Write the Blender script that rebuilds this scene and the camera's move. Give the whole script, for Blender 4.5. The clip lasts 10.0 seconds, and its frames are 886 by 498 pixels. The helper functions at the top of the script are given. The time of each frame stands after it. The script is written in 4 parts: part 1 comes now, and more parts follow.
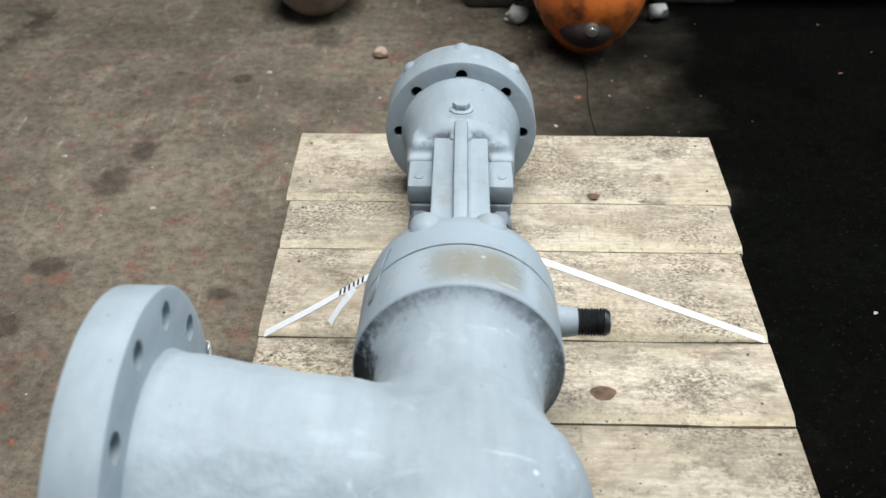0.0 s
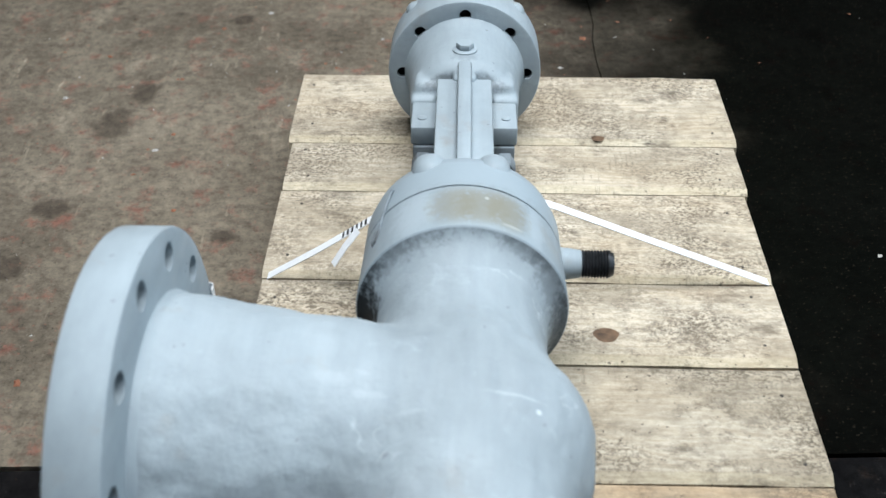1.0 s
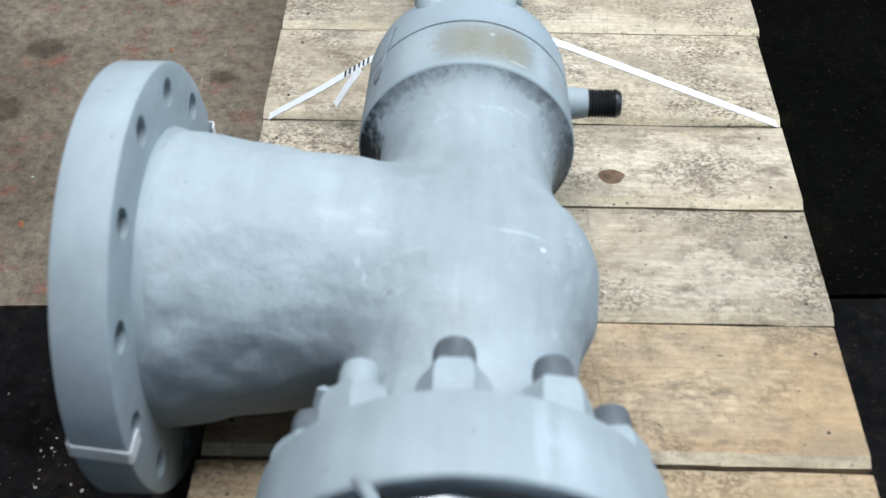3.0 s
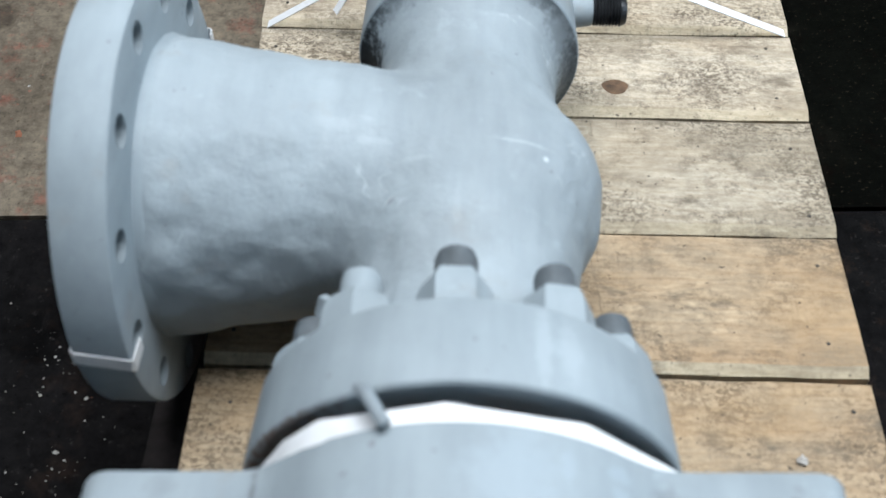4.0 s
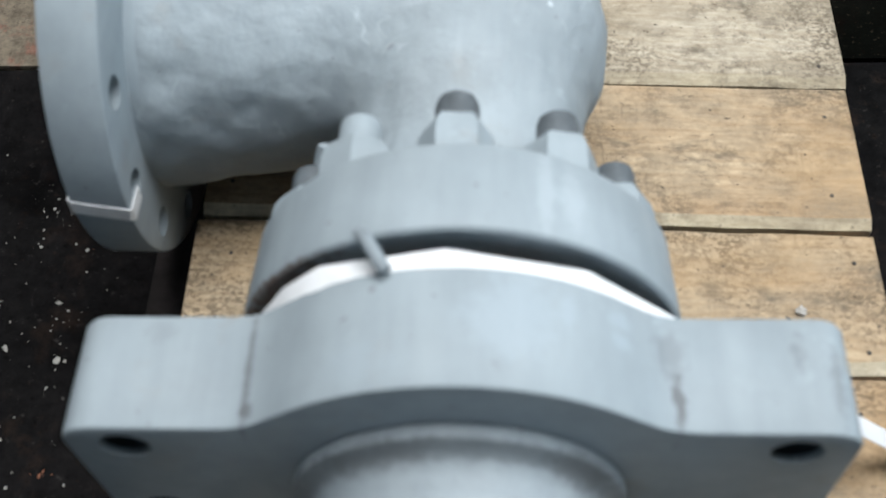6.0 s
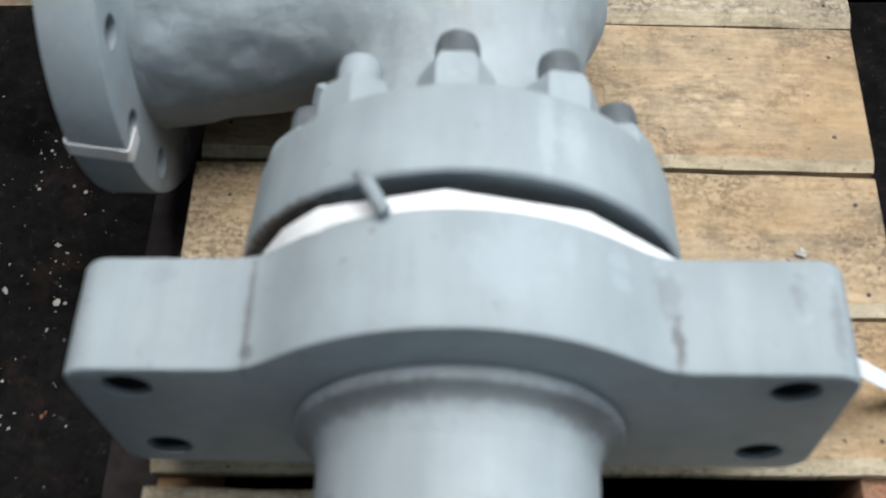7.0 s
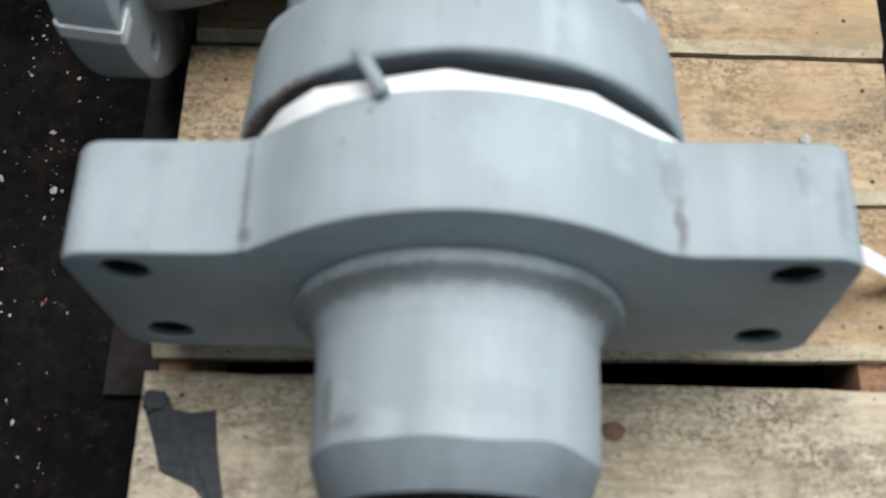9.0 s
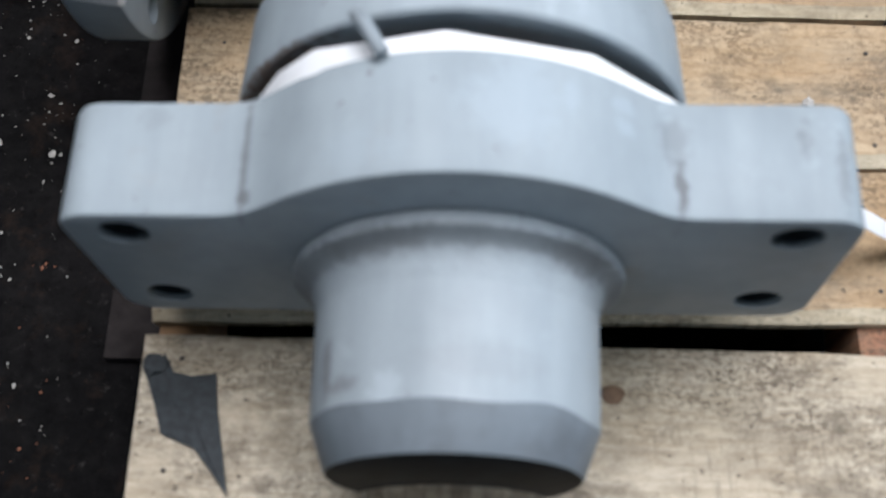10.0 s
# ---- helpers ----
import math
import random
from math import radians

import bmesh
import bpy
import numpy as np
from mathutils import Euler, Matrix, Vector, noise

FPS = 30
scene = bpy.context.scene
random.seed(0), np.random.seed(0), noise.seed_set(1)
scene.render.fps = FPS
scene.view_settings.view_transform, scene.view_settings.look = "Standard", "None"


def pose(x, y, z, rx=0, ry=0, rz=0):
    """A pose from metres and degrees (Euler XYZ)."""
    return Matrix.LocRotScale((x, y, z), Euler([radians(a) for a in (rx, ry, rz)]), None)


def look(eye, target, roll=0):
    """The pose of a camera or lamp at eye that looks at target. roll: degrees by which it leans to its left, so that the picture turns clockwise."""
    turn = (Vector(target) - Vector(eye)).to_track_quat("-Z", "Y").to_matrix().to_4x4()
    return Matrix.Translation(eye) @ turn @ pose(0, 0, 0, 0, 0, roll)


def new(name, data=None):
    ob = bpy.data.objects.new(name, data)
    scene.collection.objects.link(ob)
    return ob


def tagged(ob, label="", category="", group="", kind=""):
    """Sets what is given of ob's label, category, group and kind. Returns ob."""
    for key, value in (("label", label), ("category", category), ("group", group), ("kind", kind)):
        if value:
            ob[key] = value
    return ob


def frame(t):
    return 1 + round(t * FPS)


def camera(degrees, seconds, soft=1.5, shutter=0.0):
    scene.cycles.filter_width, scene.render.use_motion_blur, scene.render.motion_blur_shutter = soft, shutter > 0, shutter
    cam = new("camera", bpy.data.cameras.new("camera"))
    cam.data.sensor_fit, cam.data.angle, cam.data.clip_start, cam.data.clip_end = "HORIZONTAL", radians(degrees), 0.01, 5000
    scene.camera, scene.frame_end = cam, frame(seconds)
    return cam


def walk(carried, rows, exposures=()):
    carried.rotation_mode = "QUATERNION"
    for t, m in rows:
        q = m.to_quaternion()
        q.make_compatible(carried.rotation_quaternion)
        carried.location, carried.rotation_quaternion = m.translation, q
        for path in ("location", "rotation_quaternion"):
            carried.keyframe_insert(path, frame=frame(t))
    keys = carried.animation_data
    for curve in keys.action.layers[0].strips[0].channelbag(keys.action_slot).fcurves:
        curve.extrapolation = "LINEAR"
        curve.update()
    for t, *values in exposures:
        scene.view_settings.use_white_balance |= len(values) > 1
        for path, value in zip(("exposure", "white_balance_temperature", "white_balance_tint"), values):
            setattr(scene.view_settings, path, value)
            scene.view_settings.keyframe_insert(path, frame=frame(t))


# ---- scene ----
cam = camera(45.1, 10.0, soft=1.5)
cam.data.dof.use_dof, cam.data.dof.focus_distance, cam.data.dof.aperture_fstop = True, 1.78, 4.2
PATH = [
    (0, (-0.056, -0.311, 1.263), (-0.086, 1.307, 0.087), 0.1),
    (0.5, (-0.056, -0.312, 1.26), (-0.09, 1.284, 0.055), -0.0),
    (1, (-0.056, -0.31, 1.256), (-0.091, 1.245, -0.001), -0.0),
    (1.5, (-0.057, -0.31, 1.252), (-0.092, 1.209, -0.048), 0.0),
    (2, (-0.056, -0.31, 1.249), (-0.093, 1.166, -0.101), -0.0),
    (2.5, (-0.056, -0.31, 1.244), (-0.093, 1.116, -0.158), 0.0),
    (3, (-0.058, -0.309, 1.238), (-0.093, 1.054, -0.225), 0.0),
    (3.2, (-0.059, -0.307, 1.237), (-0.093, 1.029, -0.25), 0.1),
    (4.5, (-0.059, -0.31, 1.223), (-0.091, 0.877, -0.385), 0.1),
    (5, (-0.059, -0.31, 1.219), (-0.09, 0.82, -0.431), 0.1),
    (5.5, (-0.058, -0.311, 1.215), (-0.089, 0.768, -0.469), 0.1),
    (7, (-0.059, -0.311, 1.208), (-0.084, 0.626, -0.559), 0.2),
    (7.5, (-0.058, -0.313, 1.205), (-0.083, 0.587, -0.581), 0.2),
    (8, (-0.059, -0.314, 1.202), (-0.082, 0.543, -0.606), 0.2),
    (8.5, (-0.059, -0.315, 1.198), (-0.079, 0.491, -0.632), 0.3),
    (9, (-0.059, -0.316, 1.195), (-0.078, 0.445, -0.655), 0.3),
    (9.5, (-0.059, -0.316, 1.195), (-0.077, 0.408, -0.67), 0.3),
    (10, (-0.058, -0.317, 1.192), (-0.077, 0.384, -0.681), 0.2),
]
TINTS = [(0, 0.0, 6550, 9), (1, 0.0, 6300, 8), (2.5, 0.02, 6200, 8), (4.5, -0.12, 6350, 9), (5.5, -0.12, 6500, 9), (7, -0.06, 6800, 10), (8, -0.04, 6850, 10), (9.5, -0.06, 6700, 11), (10, -0.1, 6450, 14)]
walk(cam, [(t, look(eye, target, roll)) for t, eye, target, roll in PATH], TINTS)

# ---- world and light ----
world = bpy.data.worlds.new("world")
world.use_nodes = True
scene.world = world
sky = world.node_tree.nodes.new("ShaderNodeTexSky")
sky.sky_type, sky.sun_disc = "NISHITA", False
sky.sun_elevation, sky.sun_rotation = radians(50), radians(30)
world.node_tree.links.new(sky.outputs[0], world.node_tree.nodes["Background"].inputs[0])
world.node_tree.nodes["Background"].inputs[1].default_value = 0.1


def roof_light(x, y, sx, sy, watts, colour):
    """The sky's light in one opening of the workshop roof."""
    lamp = bpy.data.lights.new("skylight_lamp", "AREA")
    lamp.shape, lamp.size, lamp.size_y = "RECTANGLE", sx, sy
    lamp.energy, lamp.color = watts, colour
    ob = new("skylight_lamp", lamp)
    ob.matrix_world = pose(x, y, 4.45)
    return ob


def side_light(m, sx, sy, watts, colour):
    """An area lamp in one side opening of the workshop: sky light, or the added south fill."""
    lamp = bpy.data.lights.new("side_lamp", "AREA")
    lamp.shape, lamp.size, lamp.size_y = "RECTANGLE", sx, sy
    lamp.energy, lamp.color = watts, colour
    ob = new("side_lamp", lamp)
    ob.matrix_world = m
    return ob


ROOF_OPENINGS = [(3.5, 2.0, 1.0, 1.8, 140.0), (0.10, 0.95, 2.8, 2.3, 300.0)]
for ox, oy, ow, od, watts in ROOF_OPENINGS:
    roof_light(ox, oy, ow, od, watts, (0.95, 0.975, 1.0))

side_light(pose(5.97, 1.0, 2.6, 0, 90, 0), 2.4, 5.0, 130.0, (0.66, 0.85, 1.0))
# unseen south lamp, added as fill for faces turned towards the camera
side_light(pose(-1.0, -3.97, 2.6, 90, 0, 0), 4.0, 1.6, 20.0, (0.66, 0.85, 1.0))


# ---- materials ----
def node_material(name):
    m = bpy.data.materials.new(name)
    m.use_nodes = True
    nt = m.node_tree
    return m, nt, nt.nodes["Principled BSDF"]


def add(nt, kind, **values):
    n = nt.nodes.new(kind)
    for key, value in values.items():
        n.inputs[key].default_value = value
    return n


def ramp(nt, source, stops):
    n = nt.nodes.new("ShaderNodeValToRGB")
    els = n.color_ramp.elements
    while len(els) < len(stops):
        els.new(0.5)
    for e, (p, c) in zip(els, stops):
        e.position, e.color = p, (*c, 1) if len(c) == 3 else c
    nt.links.new(source, n.inputs[0])
    return n.outputs[0]


def mix(nt, fac, a, b, blend="MIX"):
    n = nt.nodes.new("ShaderNodeMix")
    n.data_type, n.blend_type = "RGBA", blend
    for slot, value in ((0, fac), (6, a), (7, b)):
        if isinstance(value, bpy.types.NodeSocket):
            nt.links.new(value, n.inputs[slot])
        else:
            n.inputs[slot].default_value = value if slot == 0 else (*value, 1)
    return n.outputs[2]


def coords(nt, scale=(1, 1, 1), shift=(0, 0, 0)):
    tc = nt.nodes.new("ShaderNodeTexCoord")
    mp = nt.nodes.new("ShaderNodeMapping")
    mp.inputs["Scale"].default_value, mp.inputs["Location"].default_value = scale, shift
    nt.links.new(tc.outputs["Object"], mp.inputs[0])
    return mp.outputs[0]


def noise_tex(nt, vec, scale, detail=4.0, rough=0.55):
    n = add(nt, "ShaderNodeTexNoise", Scale=scale, Detail=detail, Roughness=rough)
    nt.links.new(vec, n.inputs["Vector"])
    return n.outputs[0]


def blobs(nt, col, colour, places, ragged=0.7, soft=0.5, frequency=22.0):
    """Stains with a shape of their own: soft, ragged patches of a colour at (centre, radii, strength)."""
    tc = nt.nodes.new("ShaderNodeTexCoord")
    wob = noise_tex(nt, tc.outputs["Object"], frequency, 5, 0.65)
    for centre, radii, strength in places:
        sub = nt.nodes.new("ShaderNodeVectorMath")
        sub.operation = "SUBTRACT"
        sub.inputs[1].default_value = centre
        nt.links.new(tc.outputs["Object"], sub.inputs[0])
        div = nt.nodes.new("ShaderNodeVectorMath")
        div.operation = "DIVIDE"
        div.inputs[1].default_value = radii
        nt.links.new(sub.outputs[0], div.inputs[0])
        ln = nt.nodes.new("ShaderNodeVectorMath")
        ln.operation = "LENGTH"
        nt.links.new(div.outputs[0], ln.inputs[0])
        w = nt.nodes.new("ShaderNodeMath")
        w.operation = "MULTIPLY_ADD"
        w.inputs[1].default_value = ragged * 2
        nt.links.new(wob, w.inputs[0])
        nt.links.new(ln.outputs["Value"], w.inputs[2])
        rng = nt.nodes.new("ShaderNodeMapRange")
        rng.interpolation_type = "SMOOTHSTEP"
        for key, value in (("From Min", 1.0 + ragged + soft / 2), ("From Max", 1.0 + ragged - soft / 2), ("To Min", 0.0), ("To Max", strength)):
            rng.inputs[key].default_value = value
        nt.links.new(w.outputs[0], rng.inputs["Value"])
        col = mix(nt, rng.outputs[0], col, colour)
    return col


def bump(nt, bsdf, height, strength, distance):
    b = add(nt, "ShaderNodeBump", Strength=strength, Distance=distance)
    nt.links.new(height, b.inputs["Height"])
    nt.links.new(b.outputs[0], bsdf.inputs["Normal"])


def paint_material(name, colour, rough=0.55, stain=(0.27, 0.25, 0.215), stain_from=0.57, relief=0.002, fine=60.0, dirt=0.6, scratches=False, marks=()):
    """Sprayed grey paint over metal: broad fading, brownish stains, small chips and orange peel."""
    m, nt, p = node_material(name)
    v = coords(nt)
    broad = noise_tex(nt, v, 5.0, 5, 0.6)
    light = tuple(min(1, c * 1.16) for c in colour)
    dark = tuple(c * 0.87 for c in colour)
    col = ramp(nt, broad, [(0.3, dark), (0.7, light)])
    st = ramp(nt, noise_tex(nt, v, 11.0, 6, 0.65), [(stain_from, (0, 0, 0)), (stain_from + 0.16, (dirt, dirt, dirt))])
    col = mix(nt, st, col, stain)
    streaks = ramp(nt, noise_tex(nt, coords(nt, (38, 5, 38), (1.3, 0.4, 2.2)), 1.0, 5, 0.65), [(0.35, (0.91, 0.915, 0.92)), (0.65, (1.06, 1.055, 1.05))])
    col = mix(nt, 0.8, col, streaks, "MULTIPLY")
    worn = ramp(nt, noise_tex(nt, coords(nt, (1, 1, 1), (4.0, 9.0, 2.0)), 16.0, 6, 0.7), [(0.60, (0, 0, 0)), (0.70, (0.45, 0.45, 0.45))])
    col = mix(nt, worn, col, tuple(min(1, c * 1.35) for c in colour))
    spots = ramp(nt, noise_tex(nt, v, 95.0, 2, 0.5), [(0.73, (0, 0, 0)), (0.78, (0.6, 0.6, 0.6))])
    col = mix(nt, spots, col, (0.13, 0.13, 0.13))
    for shade, places in marks:
        col = blobs(nt, col, shade, places, 1.1, 0.9, 110.0)
    if scratches:
        line = ramp(nt, noise_tex(nt, v, 14.0, 3, 0.5), [(0.487, (0, 0, 0)), (0.5, (0.6, 0.6, 0.6)), (0.513, (0, 0, 0))])
        area = ramp(nt, noise_tex(nt, coords(nt, (1, 1, 1), (3.1, 0.7, 5.2)), 7.0, 3, 0.6), [(0.60, (0, 0, 0)), (0.70, (1, 1, 1))])
        col = mix(nt, mix(nt, 1.0, line, area, "MULTIPLY"), col, (0.62, 0.68, 0.72))
    nt.links.new(col, p.inputs["Base Color"])
    rr = ramp(nt, noise_tex(nt, v, 18.0, 4), [(0.3, (rough - 0.1,) * 3), (0.7, (rough + 0.14,) * 3)])
    nt.links.new(rr, p.inputs["Roughness"])
    p.inputs["Specular IOR Level"].default_value = 0.32
    bump(nt, p, noise_tex(nt, v, fine, 5, 0.6), 0.35, relief)
    return m


def plain_material(name, colour, rough=0.5, metal=0.0, vary=0.25, scale=30.0, relief=0.0006):
    m, nt, p = node_material(name)
    v = coords(nt)
    n = noise_tex(nt, v, scale, 5, 0.6)
    col = ramp(nt, n, [(0.3, tuple(c * (1 - vary) for c in colour)), (0.7, tuple(min(1, c * (1 + vary)) for c in colour))])
    nt.links.new(col, p.inputs["Base Color"])
    p.inputs["Roughness"].default_value, p.inputs["Metallic"].default_value = rough, metal
    bump(nt, p, noise_tex(nt, v, scale * 4, 3), 0.4, relief)
    return m


def wood_material(name, pale, tan, mould, mould_from=0.545, warmth=0.5, figure=0.25, clouds=0.80):
    """Rough-sawn pallet wood: grain along x, each plank shifted by its own random number."""
    m, nt, p = node_material(name)
    tc = nt.nodes.new("ShaderNodeTexCoord")
    info = nt.nodes.new("ShaderNodeObjectInfo")
    mul = nt.nodes.new("ShaderNodeVectorMath")
    mul.operation = "SCALE"
    mul.inputs[0].default_value = (7.3, 4.1, 2.7)
    nt.links.new(info.outputs["Random"], mul.inputs["Scale"])
    off = nt.nodes.new("ShaderNodeVectorMath")
    nt.links.new(tc.outputs["Object"], off.inputs[0])
    nt.links.new(mul.outputs[0], off.inputs[1])

    def stretched(sx, sy, sz=1.0):
        mp = nt.nodes.new("ShaderNodeMapping")
        mp.inputs["Scale"].default_value = (sx, sy, sz)
        nt.links.new(off.outputs[0], mp.inputs[0])
        return mp.outputs[0]

    base = ramp(nt, noise_tex(nt, stretched(1, 3), 2.6, 4, 0.6), [(0.3, tan), (0.65, pale)])
    rings = add(nt, "ShaderNodeTexWave", Scale=13.0, Distortion=16.0, Detail=4.0)
    rings.inputs["Detail Scale"].default_value = 1.2
    rings.bands_direction = "Y"
    nt.links.new(stretched(0.35, 1.6), rings.inputs["Vector"])
    grain = ramp(nt, rings.outputs[1], [(0.0, (0.66, 0.58, 0.48)), (0.45, (1, 1, 1))])
    col = mix(nt, figure, base, grain, "MULTIPLY")
    streak = ramp(nt, noise_tex(nt, stretched(2.0, 45), 4.0, 6, 0.72), [(0.34, (0.58, 0.52, 0.44)), (0.56, (1.06, 1.05, 1.03))])
    col = mix(nt, 0.35, col, streak, "MULTIPLY")
    # mould: fine dots that gather in cloudy zones
    zone_a = ramp(nt, noise_tex(nt, stretched(1.6, 2.6), 3.2, 4, 0.6), [(0.42, (0, 0, 0)), (0.62, (1, 1, 1))])
    fleck = ramp(nt, noise_tex(nt, stretched(100, 140), 1.5, 6, 0.75), [(mould_from - 0.07, (0, 0, 0)), (mould_from + 0.005, (0.85, 0.85, 0.85))])
    col = mix(nt, mix(nt, 1.0, zone_a, fleck, "MULTIPLY"), col, mould)
    # saw marks across the grain
    zone_b = ramp(nt, noise_tex(nt, stretched(2, 3), 2.2, 3, 0.5), [(0.50, (0, 0, 0)), (0.62, (1, 1, 1))])
    hatch = ramp(nt, noise_tex(nt, stretched(85, 10), 2.0, 5, 0.75), [(0.55, (0, 0, 0)), (0.62, (0.4, 0.4, 0.4))])
    col = mix(nt, mix(nt, 1.0, hatch, zone_b, "MULTIPLY"), col, (0.12, 0.10, 0.072))
    # cloudy black mould, broken up into small ragged patches
    cloud_zone = ramp(nt, noise_tex(nt, stretched(1.8, 2.0), 4.0, 5, 0.65), [(0.38, (0, 0, 0)), (0.62, (1, 1, 1))])
    ragged = ramp(nt, noise_tex(nt, stretched(30, 34), 1.0, 9, 0.84), [(0.46, (0, 0, 0)), (0.60, (clouds,) * 3)])
    col = mix(nt, mix(nt, 1.0, cloud_zone, ragged, "MULTIPLY"), col, (0.080, 0.064, 0.046))
    fibre = ramp(nt, noise_tex(nt, stretched(45, 110), 1.0, 6, 0.8), [(0.32, (0.72, 0.68, 0.62)), (0.6, (1.12, 1.11, 1.10))])
    col = mix(nt, 0.75, col, fibre, "MULTIPLY")
    # long dark smudges along the grain, resin and grey weathering
    smudge = ramp(nt, noise_tex(nt, stretched(4.0, 9), 2.4, 6, 0.7), [(0.57, (0, 0, 0)), (0.70, (0.8, 0.8, 0.8))])
    col = mix(nt, smudge, col, (0.13, 0.105, 0.075))
    warm = ramp(nt, noise_tex(nt, stretched(1.2, 2.5), 2.8, 3, 0.5), [(0.50, (0, 0, 0)), (0.68, (warmth,) * 3)])
    col = mix(nt, warm, col, (0.46, 0.30, 0.15))
    grey = ramp(nt, noise_tex(nt, stretched(1.8, 3.5), 5.0, 6, 0.7), [(0.47, (0, 0, 0)), (0.72, (0.65, 0.65, 0.65))])
    col = mix(nt, grey, col, (0.245, 0.205, 0.15))
    specks = ramp(nt, noise_tex(nt, stretched(45, 60), 2.0, 3, 0.6), [(0.67, (0, 0, 0)), (0.71, (0.85, 0.85, 0.85))])
    col = mix(nt, specks, col, (0.05, 0.04, 0.03))
    tone = ramp(nt, info.outputs["Random"], [(0.0, (0.78, 0.77, 0.75)), (1.0, (1.04, 1.03, 1.02))])
    col = mix(nt, 1.0, col, tone, "MULTIPLY")
    nt.links.new(col, p.inputs["Base Color"])
    p.inputs["Roughness"].default_value = 0.78
    h = mix(nt, 0.5, streak, noise_tex(nt, stretched(4, 120), 5.0, 4, 0.7), "ADD")
    bump(nt, p, h, 0.5, 0.0012)
    return m


def floor_material(name, lo, hi, rust, fleck, dark_span=None):
    """Old oily concrete: blotches, red-brown rust, scratches and pale crumbs of dust."""
    m, nt, p = node_material(name)
    v = coords(nt)
    col = ramp(nt, noise_tex(nt, v, 2.2, 8, 0.68), [(0.30, lo), (0.72, hi)])
    r = ramp(nt, noise_tex(nt, v, 15.0, 7, 0.72), [(0.54, (0, 0, 0)), (0.68, (0.7, 0.7, 0.7))])
    col = mix(nt, r, col, rust)
    red = ramp(nt, noise_tex(nt, coords(nt, (1, 1, 1), (7.0, 3.0, 0)), 75.0, 3, 0.6), [(0.66, (0, 0, 0)), (0.71, (0.5, 0.5, 0.5))])
    col = mix(nt, red, col, tuple(min(1, c * 1.3) for c in rust))
    oil = ramp(nt, noise_tex(nt, v, 3.4, 4, 0.55), [(0.60, (0, 0, 0)), (0.70, (0.75, 0.75, 0.75))])
    col = mix(nt, oil, col, tuple(c * 0.45 for c in lo))
    scuffs = ramp(nt, noise_tex(nt, coords(nt, (1.6, 0.8, 1), (2.0, 5.0, 0)), 5.0, 8, 0.72), [(0.55, (0, 0, 0)), (0.72, (0.5, 0.5, 0.5))])
    col = mix(nt, scuffs, col, tuple(min(1, c * 1.6) for c in hi))
    drag = ramp(nt, noise_tex(nt, coords(nt, (34, 5, 1), (1.0, 2.0, 0)), 1.0, 5, 0.7), [(0.61, (0, 0, 0)), (0.72, (0.5, 0.5, 0.5))])
    drag_zone = ramp(nt, noise_tex(nt, coords(nt, (1, 1, 1), (5.0, 8.0, 0)), 2.6, 4, 0.6), [(0.44, (0, 0, 0)), (0.58, (1, 1, 1))])
    col = mix(nt, mix(nt, 1.0, drag, drag_zone, "MULTIPLY"), col, tuple(min(1, c * 2.1) for c in hi))
    mottle = ramp(nt, noise_tex(nt, v, 40.0, 9, 0.8), [(0.30, (0.42, 0.42, 0.42)), (0.50, (1, 1, 1)), (0.72, (1.6, 1.57, 1.5))])
    col = mix(nt, 1.0, col, mottle, "MULTIPLY")
    col = blobs(nt, col, (0.030, 0.022, 0.018), [((x, y, 0), (rx, ry, 1), 0.6) for x, y, rx, ry in ((-0.82, 1.66, 0.042, 0.055), (-0.785, 1.80, 0.03, 0.05), (-0.865, 1.355, 0.035, 0.03), (-0.885, 1.173, 0.03, 0.035), (-0.51, 1.27, 0.022, 0.02), (-0.41, 1.88, 0.016, 0.014), (-0.62, 2.16, 0.03, 0.025))], 0.7, 0.8, 30.0)
    g = ramp(nt, noise_tex(nt, v, 70.0, 5, 0.75), [(0.60, (0, 0, 0)), (0.72, (0.55, 0.55, 0.55))])
    col = mix(nt, g, col, fleck)
    if dark_span:
        # multiplies the colour down to near black, with a ragged edge, between the two given x
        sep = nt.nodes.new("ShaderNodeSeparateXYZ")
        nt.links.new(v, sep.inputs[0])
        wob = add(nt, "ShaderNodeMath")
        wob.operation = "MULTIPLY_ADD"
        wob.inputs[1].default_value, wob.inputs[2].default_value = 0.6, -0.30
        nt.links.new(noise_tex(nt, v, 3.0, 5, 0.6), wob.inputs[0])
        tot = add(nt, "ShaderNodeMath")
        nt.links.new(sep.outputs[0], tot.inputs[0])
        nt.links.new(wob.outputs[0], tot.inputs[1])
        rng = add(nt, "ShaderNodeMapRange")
        rng.inputs["From Min"].default_value, rng.inputs["From Max"].default_value = dark_span
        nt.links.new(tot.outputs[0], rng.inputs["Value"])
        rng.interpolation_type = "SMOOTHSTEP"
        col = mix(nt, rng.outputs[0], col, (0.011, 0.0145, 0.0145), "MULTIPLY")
    pit = ramp(nt, noise_tex(nt, v, 130.0, 3, 0.6), [(0.30, (0.6, 0.6, 0.6)), (0.38, (0, 0, 0))])
    col = mix(nt, pit, col, tuple(c * 0.3 for c in lo))
    nt.links.new(col, p.inputs["Base Color"])
    rr = ramp(nt, noise_tex(nt, v, 4.0, 4), [(0.35, (0.78, 0.78, 0.78)), (0.65, (0.95, 0.95, 0.95))])
    nt.links.new(rr, p.inputs["Roughness"])
    p.inputs["Specular IOR Level"].default_value = 0.02
    bump(nt, p, noise_tex(nt, v, 45.0, 7, 0.7), 0.45, 0.004)
    return m


